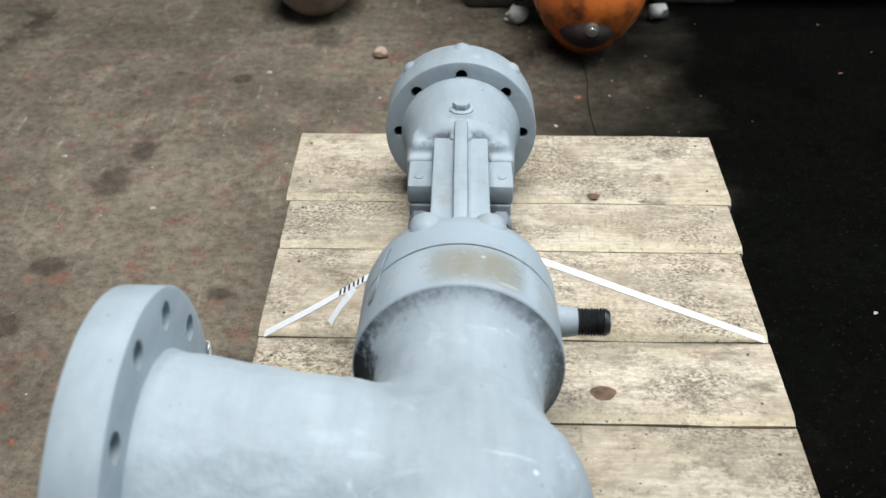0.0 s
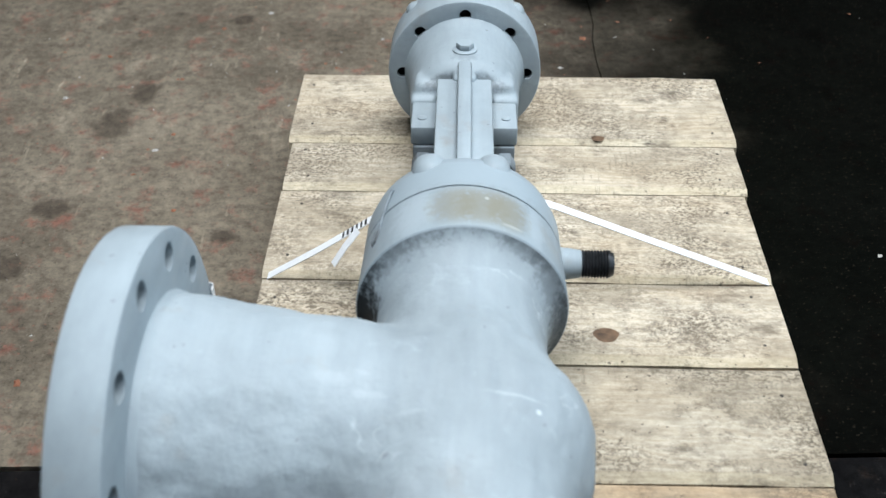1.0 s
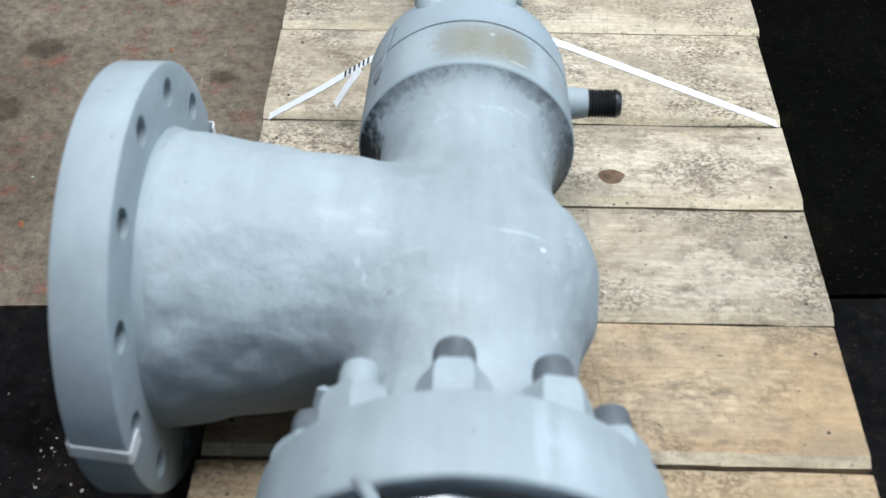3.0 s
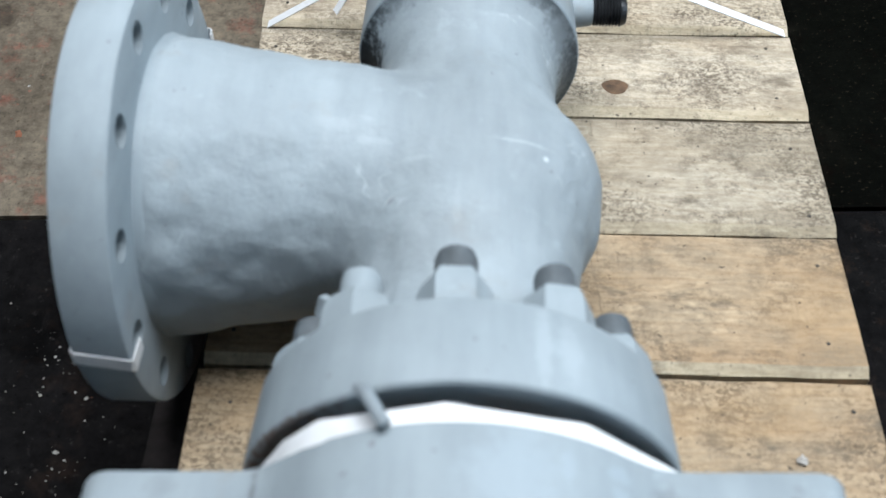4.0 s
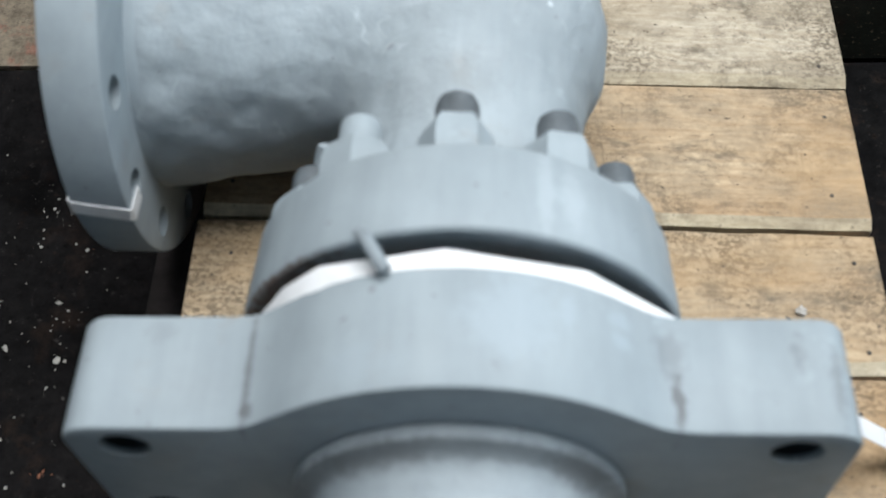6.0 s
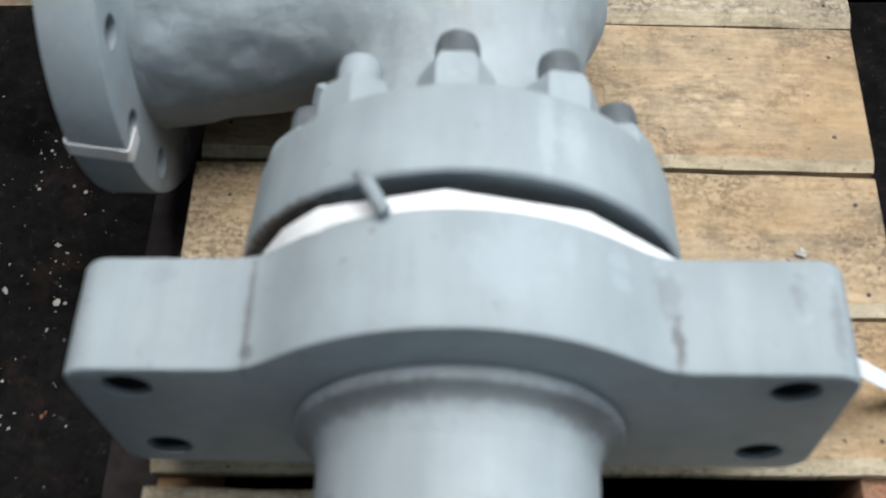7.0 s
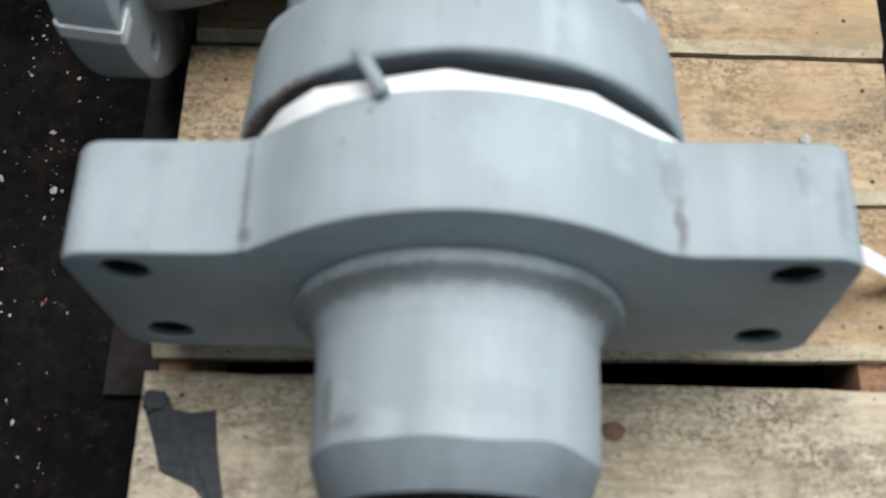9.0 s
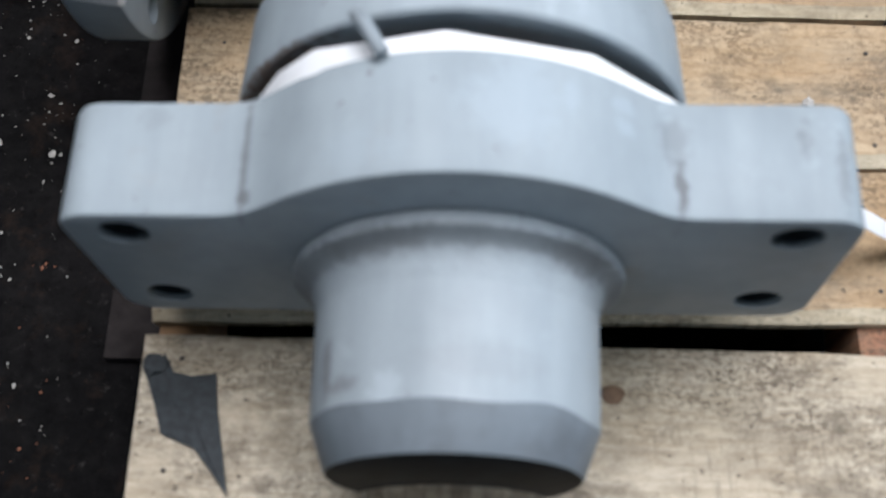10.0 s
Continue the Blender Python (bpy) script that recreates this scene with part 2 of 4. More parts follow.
GREY = paint_material("grey_paint", (0.290, 0.340, 0.371))
GREY_CAST = paint_material("grey_paint_on_casting", (0.295, 0.342, 0.371), 0.62, relief=0.010, fine=30.0, stain_from=0.60, dirt=0.45, scratches=True, marks=(
    # pale scuffs, plus one glint painted into the colour at (0.08, 0.44)
    ((0.55, 0.61, 0.65), (((-0.135, 0.465, 0.125), (0.018, 0.008, 0.04), 0.14), ((-0.095, 0.450, 0.125), (0.020, 0.004, 0.04), 0.14), ((-0.055, 0.428, 0.13), (0.020, 0.003, 0.04), 0.14), ((-0.105, 0.475, 0.125), (0.008, 0.003, 0.04), 0.14), ((0.055, 0.452, 0.115), (0.030, 0.0020, 0.04), 0.28), ((0.08, 0.44, 0.10), (0.0025, 0.0025, 0.02), 0.9), ((-0.01, 0.36, 0.13), (0.004, 0.018, 0.04), 0.15))),
    ((0.10, 0.10, 0.10), (((-0.077, 0.39, 0.12), (0.0045, 0.0045, 0.03), 0.8), ((-0.02, 0.33, 0.12), (0.05, 0.035, 0.06), 0.12)))))
GREY_MACHINED = paint_material("grey_paint_on_machined_steel", (0.290, 0.340, 0.371), 0.55, relief=0.0008, stain_from=0.60)
GREY_PLATE = paint_material("grey_paint_on_plate", (0.290, 0.340, 0.371), 0.55, relief=0.0008, stain_from=0.60, marks=(
    ((0.10, 0.10, 0.105), (((-0.165, 0.02, 0.12), (0.003, 0.05, 0.03), 0.55), ((0.163, 0.0, 0.12), (0.005, 0.02, 0.03), 0.75), ((0.158, 0.04, 0.12), (0.012, 0.02, 0.03), 0.32), ((0.258, 0.045, 0.11), (0.006, 0.016, 0.03), 0.42), ((0.284, 0.02, 0.11), (0.006, 0.035, 0.03), 0.4), ((-0.162, -0.012, 0.12), (0.005, 0.006, 0.03), 0.6), ((-0.24, 0.06, 0.11), (0.012, 0.01, 0.02), 0.12))),
    ((0.35, 0.42, 0.475), (((0.035, 0.035, 0.19), (0.034, 0.032, 0.05), 0.4), ((0.118, 0.036, 0.15), (0.008, 0.006, 0.04), 0.5), ((0.118, 0.054, 0.15), (0.009, 0.006, 0.04), 0.5), ((0.077, 0.05, 0.18), (0.006, 0.012, 0.04), 0.45), ((-0.07, 0.0, 0.18), (0.03, 0.015, 0.04), 0.25)))))
GREY_DIRTY = paint_material("grimy_grey_paint", (0.20, 0.235, 0.26), 0.6, stain=(0.05, 0.05, 0.05), stain_from=0.46, dirt=0.85)
GREASY = paint_material("greasy_grey_paint", (0.295, 0.342, 0.371), 0.62, stain=(0.05, 0.058, 0.065), stain_from=0.62, dirt=0.6, fine=60.0, marks=(((0.07, 0.082, 0.092), (((0, 0.738, 0), (0.3, 0.014, 0.3), 0.45), ((-0.08, 0.735, 0.09), (0.08, 0.022, 0.05), 0.5), ((0.11, 0.73, 0.04), (0.03, 0.030, 0.08), 0.5), ((0.07, 0.727, 0.1), (0.05, 0.012, 0.03), 0.45))), ((0.010, 0.013, 0.016), (((-0.130, 0.715, -0.01), (0.035, 0.05, 0.058), 0.95), ((-0.112, 0.730, 0.06), (0.025, 0.012, 0.03), 0.6), ((0.128, 0.722, -0.02), (0.02, 0.03, 0.05), 0.5)))))
GREY_WELD = paint_material("grimy_grey_paint_on_weld", (0.291, 0.337, 0.366), 0.55, stain=(0.10, 0.105, 0.11), stain_from=0.60, dirt=0.6, relief=0.003, fine=120.0, marks=(((0.10, 0.105, 0.11), (((0, -0.0405, 0), (0.3, 0.0065, 0.3), 0.42), ((-0.07, -0.041, 0.11), (0.05, 0.010, 0.04), 0.4), ((0.095, -0.041, 0.09), (0.03, 0.012, 0.04), 0.5))),))
# darker grey that paints in the shade of the down-facing bevel
GREY_BEVEL_SHADE = paint_material("shaded_grey_paint_on_bevel", (0.165, 0.195, 0.22), 0.5, stain=(0.10, 0.11, 0.12), stain_from=0.5, dirt=0.5, relief=0.001)
# random grime; the dark marks beside the rib paint in the arch's shade
GREY_YOKE_SHADED = paint_material("grimy_shaded_paint_on_yoke", (0.290, 0.340, 0.371), 0.55, stain=(0.10, 0.105, 0.11), stain_from=0.60, dirt=0.5, relief=0.002, marks=(((0.09, 0.098, 0.105), (((-0.045, 1.245, 0.068), (0.03, 0.012, 0.02), 0.6), ((0.045, 1.245, 0.068), (0.03, 0.012, 0.02), 0.6), ((0.0, 1.285, 0.095), (0.022, 0.012, 0.02), 0.3))),))
GREY_BONNET = paint_material("grey_paint_with_rusty_face", (0.290, 0.340, 0.371), 0.55, relief=0.0008, stain_from=0.60, dirt=0.4, marks=(((0.115, 0.07, 0.045), (((-0.135, 0.104, 0.10), (0.055, 0.007, 0.06), 0.85), ((-0.175, 0.104, 0.03), (0.05, 0.007, 0.08), 0.85))), ((0.40, 0.46, 0.50), (((0.062, 0.15, 0.18), (0.006, 0.04, 0.05), 0.5), ((0.085, 0.15, 0.17), (0.008, 0.03, 0.05), 0.4)))))
GREY_PIPE = paint_material("grey_paint_on_pipe", (0.291, 0.337, 0.366), 0.5, relief=0.0012, stain_from=0.60, dirt=0.35, marks=(
    ((0.13, 0.13, 0.135), (((-0.098, -0.125, 0.06), (0.004, 0.022, 0.03), 0.6), ((-0.083, -0.142, 0.07), (0.014, 0.006, 0.03), 0.5), ((0.02, -0.13, 0.11), (0.05, 0.012, 0.03), 0.12))),
    ((0.45, 0.52, 0.57), (((-0.05, -0.15, 0.09), (0.012, 0.012, 0.03), 0.4),))))
GREY_COLLAR = paint_material("grey_paint_rubbed_through", (0.290, 0.340, 0.371), 0.45, relief=0.0008, stain_from=0.60, dirt=0.4, marks=(
    ((0.40, 0.46, 0.50), (((-0.062, 0.775, 0.125), (0.026, 0.05, 0.05), 0.5), ((0.094, 0.775, 0.10), (0.010, 0.045, 0.05), 0.5))),
    ((0.215, 0.205, 0.160), (((-0.012, 0.776, 0.135), (0.028, 0.046, 0.05), 0.6), ((0.022, 0.776, 0.135), (0.034, 0.046, 0.05), 0.7), ((0.056, 0.776, 0.125), (0.024, 0.045, 0.05), 0.7))),
    ((0.55, 0.57, 0.55), (((0.030, 0.795, 0.135), (0.003, 0.003, 0.03), 0.6), ((0.062, 0.745, 0.125), (0.012, 0.0025, 0.03), 0.4))),
    ((0.30, 0.36, 0.40), (((0.0, 0.868, 0.13), (0.2, 0.049, 0.3), 0.9), ((0.0, 0.688, 0.13), (0.2, 0.044, 0.3), 0.9)))))
GREY_GRIMY = paint_material("slightly_grimy_grey_paint", (0.26, 0.305, 0.335), 0.6, stain=(0.08, 0.085, 0.09), stain_from=0.54, dirt=0.7, fine=90.0)
END_BLACK = plain_material("blue_black_end", (0.010, 0.013, 0.015), 0.6, 0.0, 0.5, 40.0, 0.002)
END_BLACK.node_tree.nodes["Principled BSDF"].inputs["Specular IOR Level"].default_value = 0.1
STEEL_DARK = plain_material("blackened_steel", (0.035, 0.037, 0.04), 0.38, 0.6, 0.4, 60.0)
STEEL_GREY = plain_material("dull_grey_steel", (0.105, 0.122, 0.135), 0.55, 0.1, 0.3, 60.0)
RUST = plain_material("brown_rust", (0.13, 0.075, 0.045), 0.8, 0.0, 0.5, 45.0, 0.002)
# near-black steel that puts the shade inside bores and holes into colour
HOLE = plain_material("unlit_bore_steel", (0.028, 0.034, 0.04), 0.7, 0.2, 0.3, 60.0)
STRAP = plain_material("white_plastic_strap", (0.80, 0.82, 0.84), 0.4, 0.0, 0.06, 80.0, 0.0005)
SCRAP = plain_material("grey_cloth_tape", (0.026, 0.032, 0.036), 0.75, 0.0, 0.4, 120.0, 0.0012)
WOOD = wood_material("weathered_pallet_wood", (0.65, 0.592, 0.490), (0.48, 0.418, 0.318), (0.085, 0.066, 0.045), warmth=0.12)
WOOD_WARM = wood_material("resinous_pallet_wood", (0.57, 0.455, 0.315), (0.43, 0.30, 0.18), (0.085, 0.060, 0.036), figure=0.3, clouds=0.8)
# paler wood for the bevel and front face of each plank
WOOD_EDGE = wood_material("pale_edge_wood", (0.66, 0.60, 0.47), (0.55, 0.48, 0.35), (0.12, 0.10, 0.07), 0.60, 0.1, 0.2, 0.4)
WOOD_DARK = wood_material("damp_stringer_wood", (0.34, 0.17, 0.10), (0.22, 0.10, 0.06), (0.03, 0.02, 0.015))
LATH = plain_material("tarred_timber", (0.026, 0.0225, 0.022), 0.9, 0.0, 0.4, 20.0, 0.002)
LATH.node_tree.nodes["Principled BSDF"].inputs["Specular IOR Level"].default_value = 0.03
KNOT = plain_material("wood_knot", (0.12, 0.07, 0.038), 0.7, 0.0, 0.5, 70.0)
NAIL = plain_material("dark_nail_head", (0.06, 0.052, 0.045), 0.6, 0.3, 0.4, 200.0)
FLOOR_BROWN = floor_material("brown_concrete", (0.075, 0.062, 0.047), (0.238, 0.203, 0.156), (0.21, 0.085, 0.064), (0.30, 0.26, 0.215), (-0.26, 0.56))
FLOOR_RIGHT = floor_material("right_brown_concrete", (0.088, 0.074, 0.054), (0.240, 0.208, 0.160), (0.18, 0.08, 0.06), (0.24, 0.20, 0.165), (-0.26, 0.56))
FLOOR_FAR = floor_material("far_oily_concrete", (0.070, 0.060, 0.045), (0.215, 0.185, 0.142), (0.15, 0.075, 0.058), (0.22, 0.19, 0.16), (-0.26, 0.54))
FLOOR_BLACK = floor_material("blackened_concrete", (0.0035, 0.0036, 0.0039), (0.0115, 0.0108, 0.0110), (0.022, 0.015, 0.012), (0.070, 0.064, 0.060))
JOINT = plain_material("joint_dirt", (0.010, 0.009, 0.008), 0.9)
ORANGE = paint_material("orange_enamel", (0.46, 0.115, 0.022), 0.3, stain=(0.04, 0.016, 0.010), stain_from=0.46, dirt=0.85)
BRIGHT_STEEL = plain_material("bright_steel", (0.55, 0.56, 0.56), 0.3, 0.9, 0.15, 60.0)
OILY_COVER = plain_material("oil_blackened_cover", (0.020, 0.010, 0.008), 0.75, 0.0, 0.5, 25.0)
MACHINE_DARK = plain_material("dirty_dark_casting", (0.05, 0.045, 0.04), 0.6, 0.1, 0.5, 14.0, 0.003)
MACHINE_BROWN = plain_material("dusty_brown_casting", (0.19, 0.14, 0.11), 0.55, 0.1, 0.5, 14.0, 0.003)
FITTING = plain_material("whitish_fitting", (0.34, 0.33, 0.31), 0.9, 0.0, 0.25, 60.0, 0.002)
CRUMB = plain_material("pale_crumb", (0.36, 0.345, 0.32), 0.9, 0.0, 0.2, 90.0)
RUSTY_CRUMB = plain_material("rusty_crumb", (0.22, 0.09, 0.05), 0.9, 0.0, 0.3, 90.0)
WALL = plain_material("workshop_plaster", (0.14, 0.135, 0.125), 0.9, 0.0, 0.25, 3.0, 0.004)


# ---- mesh helpers ----
def mesh_from(name, bm, material, smooth=35):
    me = bpy.data.meshes.new(name)
    bmesh.ops.recalc_face_normals(bm, faces=bm.faces[:])
    if smooth:
        for f in bm.faces:
            f.smooth = True
        for e in bm.edges:
            if len(e.link_faces) == 2 and e.calc_face_angle(0) > radians(smooth):
                e.smooth = False
    bm.to_mesh(me)
    bm.free()
    for m in material if isinstance(material, (list, tuple)) else [material]:
        me.materials.append(m)
    return me


def part(name, bm, material, parent, label="", smooth=35):
    """Links a bmesh as one mesh object under a thing or a part."""
    ob = new(name, mesh_from(name, bm, material, smooth))
    ob.parent = parent
    return tagged(ob, label)


def thing(name, bm, material, label, category, group="", kind="", smooth=35):
    return tagged(new(name, mesh_from(name, bm, material, smooth)), label, category, group, kind)


def empty(name, m, label, category, group="", kind=""):
    ob = new(name)
    ob.empty_display_size = 0.05
    ob.matrix_world = m
    return tagged(ob, label, category, group, kind)


def lathe(bm, profile, n=96, m=None):
    """Turns a profile of (s, r) round the y axis; a radius of 0 closes an end."""
    m = m or Matrix()
    rings = []
    for s, r in profile:
        if r == 0:
            rings.append([bm.verts.new(m @ Vector((0, s, 0)))])
        else:
            rings.append([bm.verts.new(m @ Vector((r * math.cos(2 * math.pi * i / n), s, r * math.sin(2 * math.pi * i / n)))) for i in range(n)])
    for a, b in zip(rings, rings[1:]):
        for i in range(n):
            j = (i + 1) % n
            if len(a) == 1 and len(b) == 1:
                continue
            if len(a) == 1:
                bm.faces.new((a[0], b[i], b[j]))
            elif len(b) == 1:
                bm.faces.new((a[i], a[j], b[0]))
            else:
                bm.faces.new((a[i], a[j], b[j], b[i]))
    return bm


def lathed(profile, n=96, m=None):
    return lathe(bmesh.new(), profile, n, m)


def block(bm, x0, x1, y0, y1, z0, z1, bevel=0.003, m=None):
    r = bmesh.ops.create_cube(bm, size=1.0)
    vs = r["verts"]
    for v in vs:
        v.co = Vector(((x0 + x1) / 2 + v.co.x * (x1 - x0), (y0 + y1) / 2 + v.co.y * (y1 - y0), (z0 + z1) / 2 + v.co.z * (z1 - z0)))
        if m:
            v.co = m @ v.co
    if bevel:
        es = list({e for v in vs for e in v.link_edges})
        bmesh.ops.bevel(bm, geom=es, offset=bevel, segments=2, affect="EDGES", profile=0.5)
    return bm


def blocked(*args, **kw):
    return block(bmesh.new(), *args, **kw)


def outline_plate(outer, holes, s0, s1, chamfer, m=None):
    """A plate with an (x, z) outline and round through holes, between s0 and s1 along y."""
    m = m or Matrix()
    bm = bmesh.new()
    n = len(outer)

    def inset(d):
        out = []
        for i in range(n):
            a, b, c = Vector(outer[i - 1]), Vector(outer[i]), Vector(outer[(i + 1) % n])
            t = (c - a).normalized()
            out.append(b + Vector((-t.y, t.x)) * d)
        return out

    loops = [[bm.verts.new(m @ Vector((p[0], s, p[1]))) for p in inset(d)] for d, s in ((chamfer, s0), (0.3 * chamfer, s0 + 0.3 * chamfer), (0, s0 + chamfer), (0, s1 - chamfer), (0.3 * chamfer, s1 - 0.3 * chamfer), (chamfer, s1))]
    for a, b in zip(loops, loops[1:]):
        for i in range(n):
            j = (i + 1) % n
            bm.faces.new((a[i], a[j], b[j], b[i]))
    ends = {0: loops[0], 1: loops[-1]}
    hole_loops = []
    for hx, hz, hr in holes:
        k = 28
        pair = [[bm.verts.new(m @ Vector((hx + hr * math.cos(2 * math.pi * i / k), s, hz + hr * math.sin(2 * math.pi * i / k)))) for i in range(k)] for s in (s0, s1)]
        for i in range(k):
            j = (i + 1) % k
            bm.faces.new((pair[0][i], pair[0][j], pair[1][j], pair[1][i]))
        hole_loops.append(pair)
    bm.edges.ensure_lookup_table()
    for side in (0, 1):
        es = []
        for loop in [ends[side]] + [h[side] for h in hole_loops]:
            for i in range(len(loop)):
                es.append(bm.edges.get((loop[i], loop[(i + 1) % len(loop)])))
        bmesh.ops.triangle_fill(bm, edges=es, use_beauty=True)
    return bm


def ring_outline(r, n=96):
    return [(r * math.cos(2 * math.pi * i / n), r * math.sin(2 * math.pi * i / n)) for i in range(n)]


def ribbon(points, width, thick, across=(0, 1, 0)):
    """A flat band through the points, with its width along one direction."""
    bm = bmesh.new()
    w = Vector(across).normalized()
    pts = [Vector(p) for p in points]
    rows = []
    for i, p in enumerate(pts):
        t = (pts[min(i + 1, len(pts) - 1)] - pts[max(i - 1, 0)]).normalized()
        nrm = t.cross(w).normalized()
        side = nrm.cross(t).normalized()
        rows.append([bm.verts.new(p + side * a * width / 2 + nrm * b * thick / 2) for a, b in ((-1, -1), (1, -1), (1, 1), (-1, 1))])
    for a, b in zip(rows, rows[1:]):
        for i in range(4):
            j = (i + 1) % 4
            bm.faces.new((a[i], a[j], b[j], b[i]))
    bm.faces.new(rows[0])
    bm.faces.new(rows[-1][::-1])
    return bm


def wire(points, r, n=8):
    """A round wire or rod through the points."""
    bm = bmesh.new()
    pts = [Vector(p) for p in points]
    rows = []
    side = None
    for i, p in enumerate(pts):
        t = (pts[min(i + 1, len(pts) - 1)] - pts[max(i - 1, 0)]).normalized()
        if side is None:
            side = t.orthogonal().normalized()
        side = (side - t * side.dot(t)).normalized()
        up = t.cross(side)
        rows.append([bm.verts.new(p + (side * math.cos(a) + up * math.sin(a)) * r) for a in (2 * math.pi * k / n for k in range(n))])
    for a, b in zip(rows, rows[1:]):
        for i in range(n):
            j = (i + 1) % n
            bm.faces.new((a[i], a[j], b[j], b[i]))
    bm.faces.new(rows[0][::-1])
    bm.faces.new(rows[-1])
    return bm


def hexagon(bm, s0, s1, r, m):
    """A hexagonal nut or bolt head along y, with its corners turned off."""
    lathe(bm, [(s0, 0), (s0, r * 0.92), (s0 + r * 0.12, r), (s1 - r * 0.12, r), (s1, r * 0.92), (s1, 0)], 6, m)
    return bm


# ---- the workshop ----
def slab(corners, material, name="slab"):
    bm = bmesh.new()
    top = [bm.verts.new((x, y, 0)) for x, y in corners]
    low = [bm.verts.new((x, y, -0.05)) for x, y in corners]
    bm.faces.new(top)
    n = len(top)
    for i in range(n):
        j = (i + 1) % n
        bm.faces.new((top[i], low[i], low[j], top[j]))
    return part(name, bm, material, floor, smooth=0)


floor = thing("floor", blocked(-6.3, 6.3, -4.3, 8.3, -0.15, -0.02, 0), JOINT, "old oily brown concrete workshop floor in worn slabs", "floor", kind="structure", smooth=0)
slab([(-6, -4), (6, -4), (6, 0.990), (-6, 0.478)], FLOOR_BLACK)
CRACK = [(0.262 + random.Random(90 + i).uniform(-0.006, 0.006), 0.7535 + i * (2.4395 - 0.7535) / 24) for i in range(25)]
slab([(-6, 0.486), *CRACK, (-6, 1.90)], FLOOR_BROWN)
slab([*[(x + 0.0028, y + 0.0001) for x, y in reversed(CRACK)], (6, 0.998), (6, 2.93)], FLOOR_RIGHT)
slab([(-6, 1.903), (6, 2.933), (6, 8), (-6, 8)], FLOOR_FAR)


def wall(name, x0, x1, y0, y1, opening=None):
    """A wall 4.5 m high; opening: (from, to, sill, head) along its longer side."""
    bm = bmesh.new()
    if not opening:
        block(bm, x0, x1, y0, y1, 0, 4.5, 0)
    else:
        a, b, sill, head = opening
        if y1 - y0 > x1 - x0:
            spans = [(x0, x1, y0, a, 0, 4.5), (x0, x1, b, y1, 0, 4.5), (x0, x1, a, b, 0, sill), (x0, x1, a, b, head, 4.5)]
        else:
            spans = [(x0, a, y0, y1, 0, 4.5), (b, x1, y0, y1, 0, 4.5), (a, b, y0, y1, 0, sill), (a, b, y0, y1, head, 4.5)]
        for sp in spans:
            block(bm, *sp, 0)
    return thing(name, bm, WALL, "plain grey plastered workshop wall", "wall", kind="structure", smooth=0)


wall("wall_north", -6.2, 6.2, 8, 8.2)
# this wall's opening is invented for the south fill lamp
wall("wall_south", -6.2, 6.2, -4.2, -4, (-3.0, 1.0, 1.8, 3.4))
wall("wall_east", 6, 6.2, -4, 8, (-1.5, 3.5, 1.4, 3.8))
wall("wall_west", -6.2, -6, -4, 8)


def roof():
    """A roof slab with real openings for the skylights."""
    xs = sorted({-6.2, 6.2} | {ox + k * ow / 2 for ox, oy, ow, od, _ in ROOF_OPENINGS for k in (-1, 1)})
    ys = sorted({-4.2, 8.2} | {oy + k * od / 2 for ox, oy, ow, od, _ in ROOF_OPENINGS for k in (-1, 1)})
    bm = bmesh.new()
    for xa, xb in zip(xs, xs[1:]):
        for ya, yb in zip(ys, ys[1:]):
            cx, cy = (xa + xb) / 2, (ya + yb) / 2
            if any(abs(cx - ox) < ow / 2 and abs(cy - oy) < od / 2 for ox, oy, ow, od, _ in ROOF_OPENINGS):
                continue
            block(bm, xa, xb, ya, yb, 4.5, 4.7, 0)
    return bm


thing("ceiling", roof(), WALL, "grey workshop ceiling with open skylights", "ceiling", kind="structure", smooth=0)

# ---- the pallet ----
TOP = 0.144
PLANKS = [
    (1.391, 1.640, -0.390, 0.462, 0.000), (1.237, 1.384, -0.379, 0.450, -0.001), (0.993, 1.228, -0.379, 0.441, 0.000),
    (0.806, 0.984, -0.375, 0.441, 0.001), (0.590, 0.799, -0.370, 0.437, 0.000), (0.372, 0.584, -0.363, 0.432, 0.001),
    (0.185, 0.365, -0.367, 0.430, 0.000), (-0.001, 0.180, -0.366, 0.420, -0.001), (-0.205, -0.024, -0.370, 0.425, 0.000), (-0.42, -0.215, -0.372, 0.425, 0.0),
]
pallet = empty("pallet", pose(0, 0.6, 0), "weathered rough-sawn wooden pallet with wide planks on the workshop floor", "pallet")


